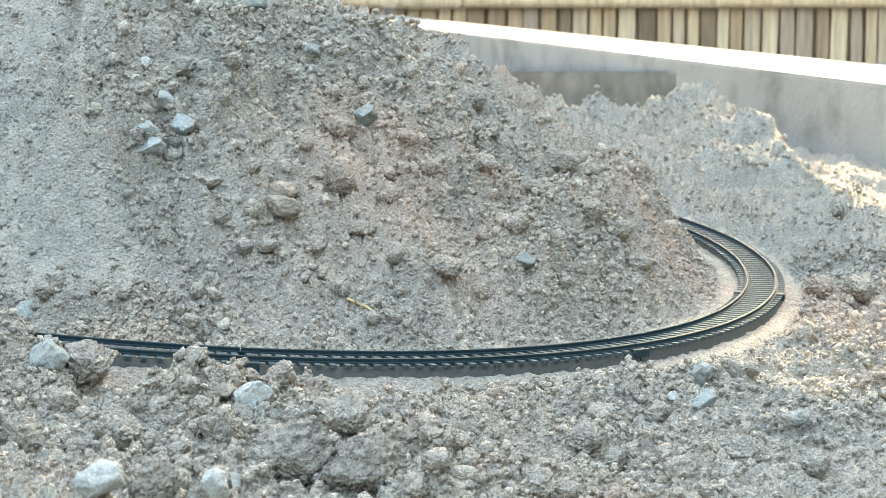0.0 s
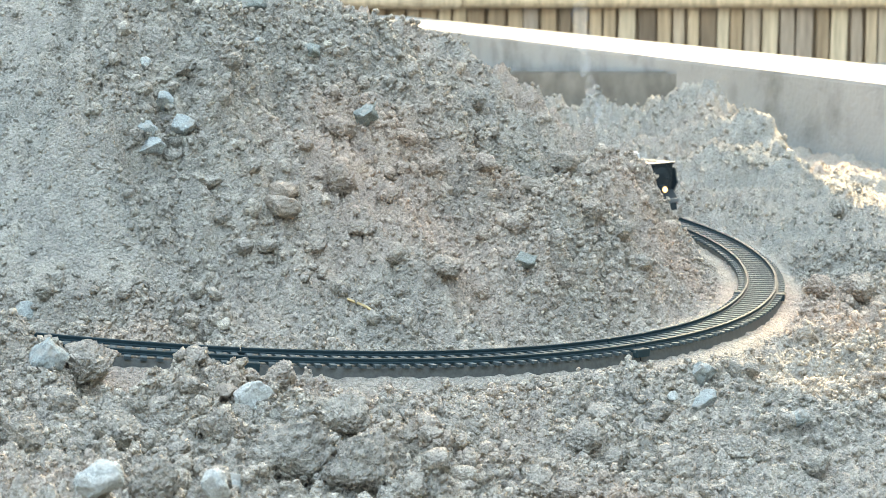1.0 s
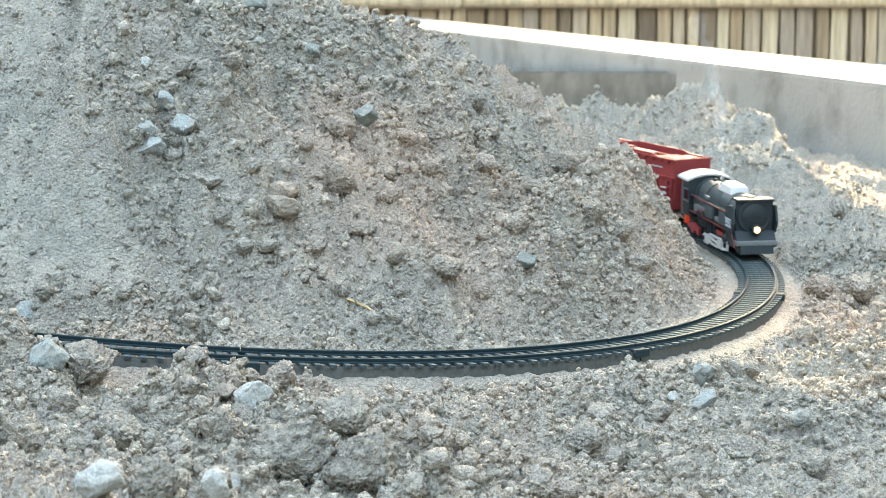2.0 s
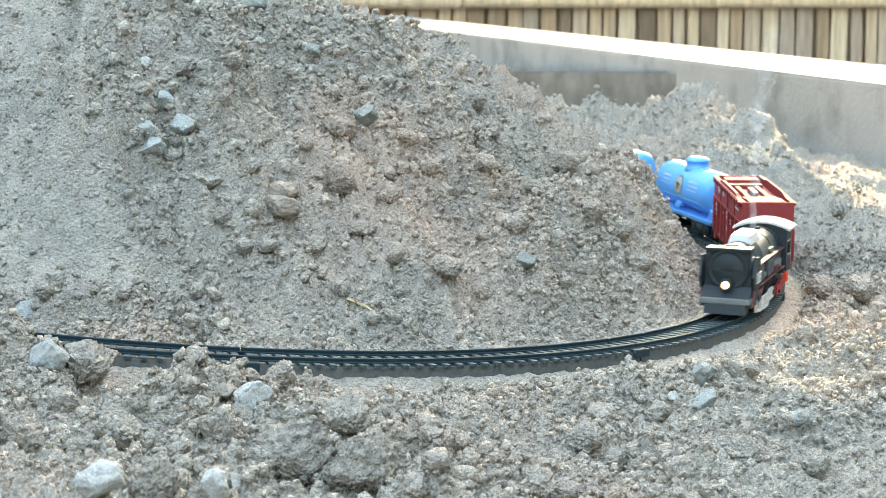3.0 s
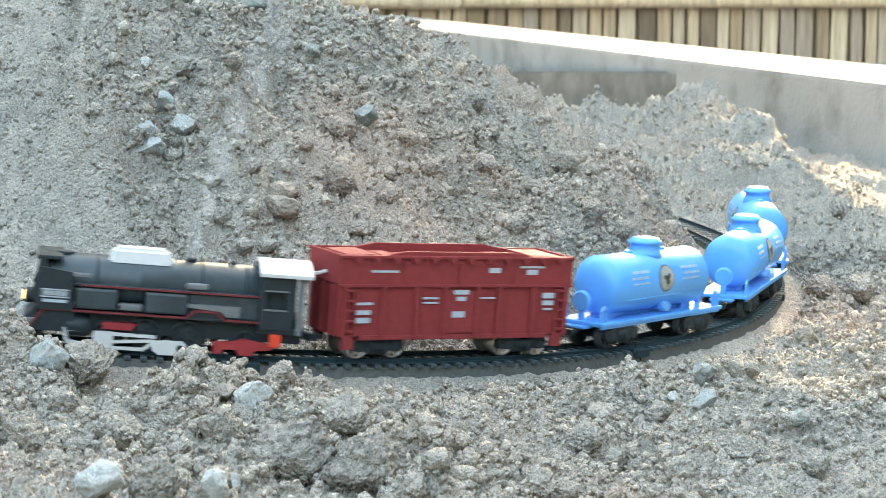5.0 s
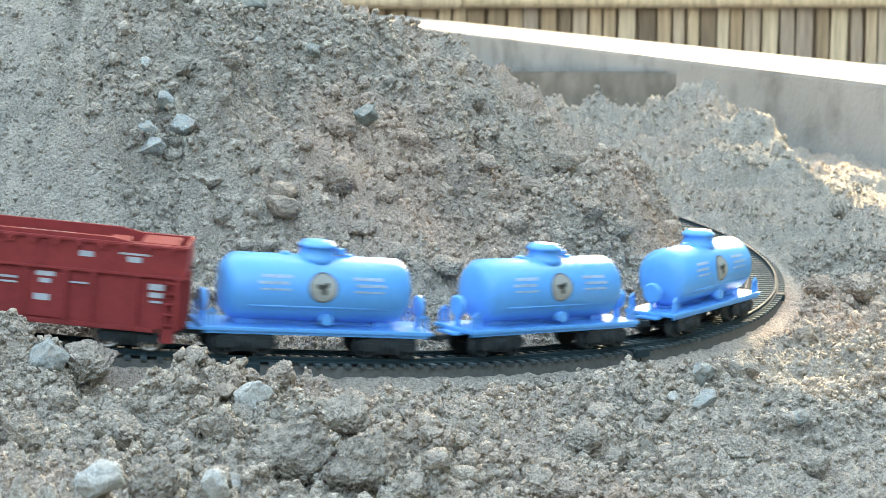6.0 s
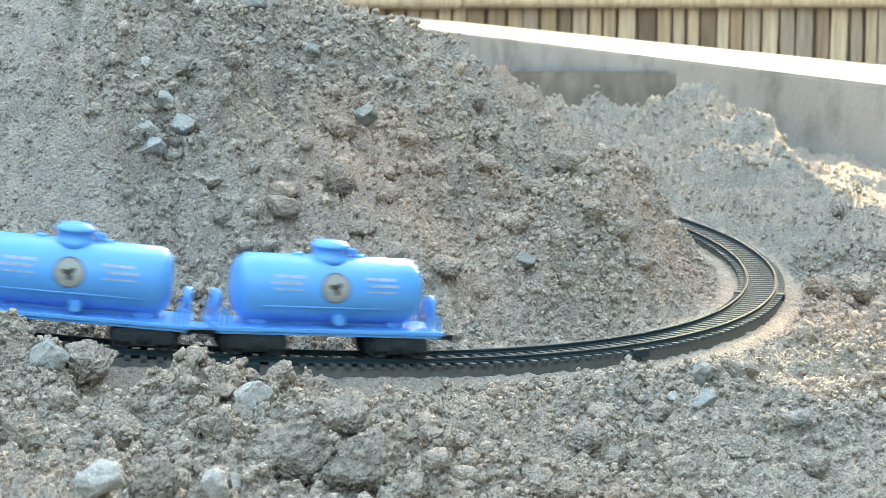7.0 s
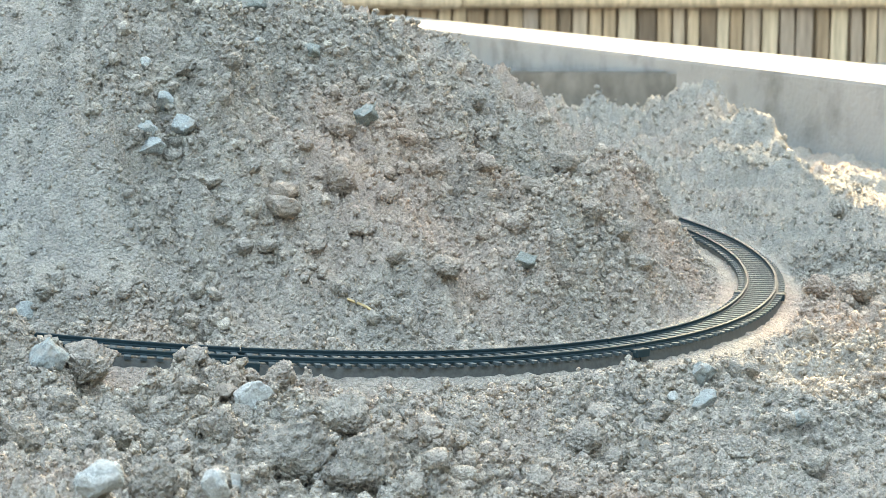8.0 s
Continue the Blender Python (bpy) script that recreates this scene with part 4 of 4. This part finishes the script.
        part("side_tank", boxed(0.0215, 0.0380, *ys(0.0085, 0.0132), 0.0158, 0.0245, bevel=0.0012), BOILER, w)
        part("side_tank", boxed(-0.0065, 0.0105, *ys(0.0085, 0.0132), 0.0158, 0.0245, bevel=0.0012), BOILER, w)
        part("firebox", boxed(-0.036, -0.0070, *ys(0.0080, 0.0112), 0.0150, 0.0245, bevel=0.0008), BOILER, w)
        part("pump", boxed(0.0115, 0.0205, *ys(0.0085, 0.0122), 0.0160, 0.0188, bevel=0.0006), GREY, w, "grey pump block")
        part("valve_box", boxed(0.0320, 0.0435, *ys(0.0065, 0.0098), 0.0264, 0.0298, bevel=0.0008), GREY, w, "grey valve box")
        part("relief_box", boxed(-0.0142, -0.0055, *ys(0.0065, 0.0112), 0.0262, 0.0288, bevel=0.0008), GREY, w, "grey relief box")
        part("pipe_cover", plate(bmesh.new(), [(-0.0065, 0.0206), (-0.0275, 0.0206), (-0.0275, 0.0162), (-0.0220, 0.0162), (-0.0200, 0.0182), (-0.0065, 0.0192)], *ys(0.0110, 0.0130)), GREY, w, "pale grey pipe cover")
        part("arch", plate(bmesh.new(), [(-0.0070, 0.0146), (-0.0095, 0.0176), (-0.0180, 0.0176), (-0.0212, 0.0146)], *ys(0.0110, 0.0130)), BLACK, w)
        part("cylinder", turned(bmesh.new(), [(0.0315, 0.0034), (0.0322, 0.0042), (0.0405, 0.0042), (0.0412, 0.0034)], "x", 18, (0, side * 0.0096, 0.0085)), BLACK, w)
        part("red_block", plate(bmesh.new(), [(0.0265, 0.0108), (0.0130, 0.0108), (0.0150, 0.0078), (0.0265, 0.0078)], *ys(0.0085, 0.0112)), BRIGHT, w, "bright red guide block")
        # white valve gear
        bm = bmesh.new()
        line_bar(bm, [(0.0368, 0.0074), (0.0412, 0.0074), (0.0404, 0.0024), (0.0300, 0.0012)], 0.0014, *ys(0.0120, 0.0134))
        plate(bm, [(0.0300, 0.0072), (0.0222, 0.0072), (0.0222, 0.0008), (0.0300, 0.0008)], *ys(0.0118, 0.0134))
        line_bar(bm, [(0.0222, 0.0064), (0.0060, 0.0062)], 0.0012, *ys(0.0120, 0.0134))
        line_bar(bm, [(0.0222, 0.0032), (0.0060, 0.0046)], 0.0011, *ys(0.0120, 0.0134))
        line_bar(bm, [(0.0222, 0.0008), (0.0100, 0.0008), (0.0060, 0.0040)], 0.0012, *ys(0.0120, 0.0134))
        part("valve_gear", bm, WHITE, w, "white plastic valve gear")
        bm = plate(bmesh.new(), [(0.0068, 0.0022), (0.0040, 0.0030), (-0.0052, 0.0030), (-0.0068, 0.0016), (-0.0068, -0.0016), (-0.0050, -0.0028), (0.0040, -0.0030), (0.0068, -0.0012)], *ys(0.0120, 0.0132))
        rod = part("drive_rod", bm, WHITE, w, "white plastic drive rod", at=pose(0, 0, 0.0036))
        part("crank_pin", turned(bmesh.new(), list(zip(ys(0.0118, 0.0140), (0.0016, 0.0016))), "y", 16, (-0.0045, 0, 0)), BLACK, rod)
        rods.append((rod, 0.0036))
        part("trailing_frame", plate(bmesh.new(), [(-0.0180, 0.0010), (-0.0180, 0.0060), (-0.0250, 0.0062), (-0.0300, 0.0076), (-0.0400, 0.0062), (-0.0430, 0.0050), (-0.0410, 0.0036), (-0.0350, 0.0030), (-0.0335, 0.0008), (-0.0285, 0.0008), (-0.0275, 0.0030), (-0.0220, 0.0030), (-0.0210, 0.0010)], *ys(0.0108, 0.0128)), BRIGHT, w, "bright red trailing truck frame")
        part("marker_lamp", boxed(-0.0450, -0.0405, *ys(0.0115, 0.0140), 0.0052, 0.0104, bevel=0.0004), MARKER, w, "glowing orange-red marker")
        # cab side with its window
        bm = bmesh.new()
        x0, x1, za, zb = -0.0490, -0.0355, 0.0125, 0.0345
        for a, b, c, d in ((x0, x1, za, 0.0210), (x0, x0 + 0.0030, 0.0210, 0.0282), (x1 - 0.0022, x1, 0.0210, 0.0282), (x0, x1, 0.0282, zb)):
            plate(bm, [(a, c), (b, c), (b, d), (a, d)], *ys(0.0128, 0.0142))
        part("cab_side", bm, BLACK, w)
        bm = bmesh.new()
        for a, b, c, d in ((x0 + 0.0022, x1 - 0.0016, 0.0203, 0.0210), (x0 + 0.0022, x1 - 0.0016, 0.0282, 0.0288), ):
            plate(bm, [(a, c), (b, c), (b, d), (a, d)], *ys(0.0140, 0.0147))
        part("window_frame", bm, GREY, w)
        part("cab_post", boxed(-0.0530, -0.0508, *ys(0.0118, 0.0138), 0.0105, 0.0345, bevel=0.0004), GREY, w, "grey cab post")
    bm = boxed(-0.0370, -0.0355, -0.0128, 0.0128, 0.0125, 0.0365)
    part("cab_front", bm, BLACK, w)
    # solid black block added inside the cab as the shade behind its windows
    part("cab_interior", boxed(-0.0500, -0.0372, -0.0108, 0.0108, 0.0127, 0.0344, bevel=0.0004), BLACK, w)
    part("cab_floor", boxed(-0.0540, -0.0355, -0.0128, 0.0128, 0.0105, 0.0126), BLACK, w)
    # arched white roof
    bm = bmesh.new()
    arc = [(-0.0160 + 0.032 * k / 14) for k in range(15)]
    hi = [(y, 0.0396 - 15 * y * y) for y in arc]
    lo = [(y, z - 0.0014) for y, z in hi]
    outline = hi + lo[::-1]
    a = [bm.verts.new((-0.0560, y, z)) for y, z in outline]
    b = [bm.verts.new((-0.0345, y, z)) for y, z in outline]
    bm.faces.new(a)
    bm.faces.new(b[::-1])
    for i in range(len(a)):
        j = (i + 1) % len(a)
        bm.faces.new((a[i], b[i], b[j], a[j]))
    bmesh.ops.recalc_face_normals(bm, faces=bm.faces)
    part("cab_roof", bm, WHITE, w, "arched white plastic roof")
    bm = bmesh.new()
    a = [bm.verts.new((-0.0368, y, z)) for y, z in lo if abs(y) < 0.0140] 
    lowrow = [bm.verts.new((-0.0368, y, 0.0340)) for y, z in lo if abs(y) < 0.0140]
    for i in range(len(a) - 1):
        bm.faces.new((a[i], a[i + 1], lowrow[i + 1], lowrow[i]))
    ex = bmesh.ops.extrude_face_region(bm, geom=bm.faces[:])
    bmesh.ops.translate(bm, vec=(0.0012, 0, 0), verts=[q for q in ex["geom"] if isinstance(q, bmesh.types.BMVert)])
    bmesh.ops.recalc_face_normals(bm, faces=bm.faces)
    part("cab_gable", bm, BLACK, w)
    # front beam, lamp, pilot
    part("front_beam", boxed(0.0500, 0.0590, -0.0130, 0.0130, 0.0080, 0.0110, bevel=0.0006), GREY, w, "grey front beam")
    part("front_apron", plate(bmesh.new(), [(0.0525, 0.0165), (0.0580, 0.0108), (0.0520, 0.0108)], -0.0125, 0.0125), BLACK, w)
    part("pilot", plate(bmesh.new(), [(0.0480, 0.0085), (0.0585, 0.0085), (0.0600, 0.0030), (0.0500, 0.0030)], -0.0105, 0.0105), BLACK, w)
    part("headlamp_housing", turned(bmesh.new(), [(0.0525, 0.0030), (0.0575, 0.0032), (0.0580, 0.0028)], "x", 18, (0, 0, 0.0178)), BLACK, w)
    part("headlamp", turned(bmesh.new(), [(0.0570, 0.0020), (0.0582, 0.0020), (0.0588, 0.0012)], "x", 18, (0, 0, 0.0178)), LAMP, w, "warm glowing headlamp")
    for x, r in ((0.0240, 0.0058), (0.0095, 0.0068), (-0.0075, 0.0068)):
        wheelset(w, x, r, BLACK, "driving_wheel")
    wheelset(w, -0.0310, WHEEL_R, BLACK)
    bm = line_bar(bmesh.new(), [(-0.0555, 0.0345), (-0.0600, 0.0352), (-0.0625, 0.0362)], 0.0010, -0.0010, 0.0010)
    part("roof_hook", bm, WHITE, w)
    coupler(w, -0.053, -1)
    return w


def glow(name, col, strength):
    m, t, b = node_mat(name)
    b.inputs["Base Color"].default_value = (*col, 1)
    b.inputs["Emission Color"].default_value = (*col, 1)
    b.inputs["Emission Strength"].default_value = strength
    return m


LAMP = glow("lamp_glow", (1.0, 0.62, 0.30), 0.35)
MARKER = glow("marker_glow", (0.55, 0.045, 0.02), 0.02)
rods = []
loco = locomotive()
wagon = freight_wagon()
tanks = [tank_wagon()]
for _ in range(2):
    c = copy_thing(tanks[0], Matrix())
    tanks.append(c)
    turning = [o for o in c.children_recursive if o.name.startswith("wheel")]
    for o in turning:
        wheelsets.append((o, o.location.x, WHEEL_R))
TRAIN = [(loco, 0.0, 0.030), (wagon, 0.124, 0.0355), (tanks[0], 0.243, 0.031), (tanks[1], 0.3565, 0.031), (tanks[2], 0.4695, 0.031)]

# metres that the locomotive's middle has gone, by the second
RUNNING = [(0.0, 0.037), (0.5, 0.114), (1.0, 0.193), (1.5, 0.270), (1.7, 0.3015), (2.25, 0.402), (2.8, 0.5034), (3.0, 0.5455), (3.5, 0.643), (4.0, 0.735), (4.5, 0.8285), (4.7, 0.8605), (5.25, 0.951), (5.8, 1.046), (6.0, 1.089), (6.5, 1.2005), (7.0, 1.310), (7.5, 1.427), (8.0, 1.535)]


def gone(t):
    """Smooth reading of RUNNING."""
    T, S = [r[0] for r in RUNNING], [r[1] for r in RUNNING]
    m = np.gradient(np.array(S), np.array(T))
    i = min(max(int(np.searchsorted(T, t, "right")) - 1, 0), len(T) - 2)
    h = T[i + 1] - T[i]
    k = (t - T[i]) / h
    return float((2 * k ** 3 - 3 * k * k + 1) * S[i] + (k ** 3 - 2 * k * k + k) * h * m[i] + (3 * k * k - 2 * k ** 3) * S[i + 1] + (k ** 3 - k * k) * h * m[i + 1])


def pulled(q):
    """The couplings stretch on the far side of the bend and close up on the near side."""
    return q - 0.35 * min(max(q - 0.79, -0.29), 0.20) ** 2


def riding(s, axle):
    """The pose of a wagon whose two bogies, axle metres off its middle, sit on the track."""
    a, b = along(s - axle), along(s + axle)
    f = (b - a).normalized()
    left = Vector((0, 0, 1)).cross(f).normalized()
    m = Matrix((f, left, f.cross(left))).transposed().to_4x4()
    m.translation = (a + b) / 2
    return m


def smoke_material(name, amount):
    m, t, b = node_mat(name)
    b.inputs["Base Color"].default_value = (0.85, 0.87, 0.88, 1)
    b.inputs["Roughness"].default_value = 1.0
    b.inputs["Specular IOR Level"].default_value = 0.0
    n = noise_tex(t, coords(t), 90, 3)
    t.links.new(ramp(t, n, [(0.35, (0, 0, 0)), (0.75, (amount,) * 3)]), b.inputs["Alpha"])
    return m


def puff(size, tall, seed):
    rnd = random.Random(seed)
    bm = bmesh.new()
    bmesh.ops.create_icosphere(bm, subdivisions=3, radius=1)
    off = Vector((rnd.uniform(0, 9), rnd.uniform(0, 9), rnd.uniform(0, 9)))
    for v in bm.verts:
        v.co *= 1 + 0.45 * noise.noise(v.co * 1.4 + off)
        v.co = Vector((v.co.x * size, v.co.y * size, v.co.z * tall))
    for f in bm.faces:
        f.smooth = True
    return bm


PUFFS = []
for k in range(6):
    age = 0.012 + 0.042 * k
    ob = part("smoke_puff", puff(0.0018 + 0.0009 * k, 0.0098, k), smoke_material("thin_smoke", 0.30 - 0.035 * k), None)
    tagged(ob, "thin pale wisp of smoke rising over the locomotive", "smoke", "smoke wisps")
    PUFFS.append((ob, age))


def motions():
    steps = [k * 0.1 for k in range(81)]
    for ob, behind, axle in TRAIN:
        walk(ob, [(t, riding(pulled(gone(t) - behind), axle)) for t in steps])
    every = [k / 30 for k in range(241)]
    for ob, x, r in wheelsets:
        z = r
        walk(ob, [(t, Matrix.Translation((x, 0, z)) @ Matrix.Rotation(gone(t) / r, 4, "Y")) for t in every])
    for ob, z in rods:
        walk(ob, [(t, Matrix.Translation((0.0016 * math.cos(-gone(t) / 0.0068), 0, z + 0.0016 * math.sin(-gone(t) / 0.0068)))) for t in every])
    for ob, age in PUFFS:
        rows = []
        for t in steps:
            s = gone(max(0.0, t - age)) - 0.23 * max(0.0, age - t)
            p = riding(pulled(s), 0.030) @ Vector((-0.0075, 0, 0.0376))
            drift = Vector((0.02 * age * math.sin(3.1 * t + 19 * age), 0.0, 0.004 + 0.42 * age))
            rows.append((t, Matrix.Translation(p + drift) @ Matrix.Rotation(0.6 * t + age * 7, 4, "Z")))
        walk(ob, rows)


motions()
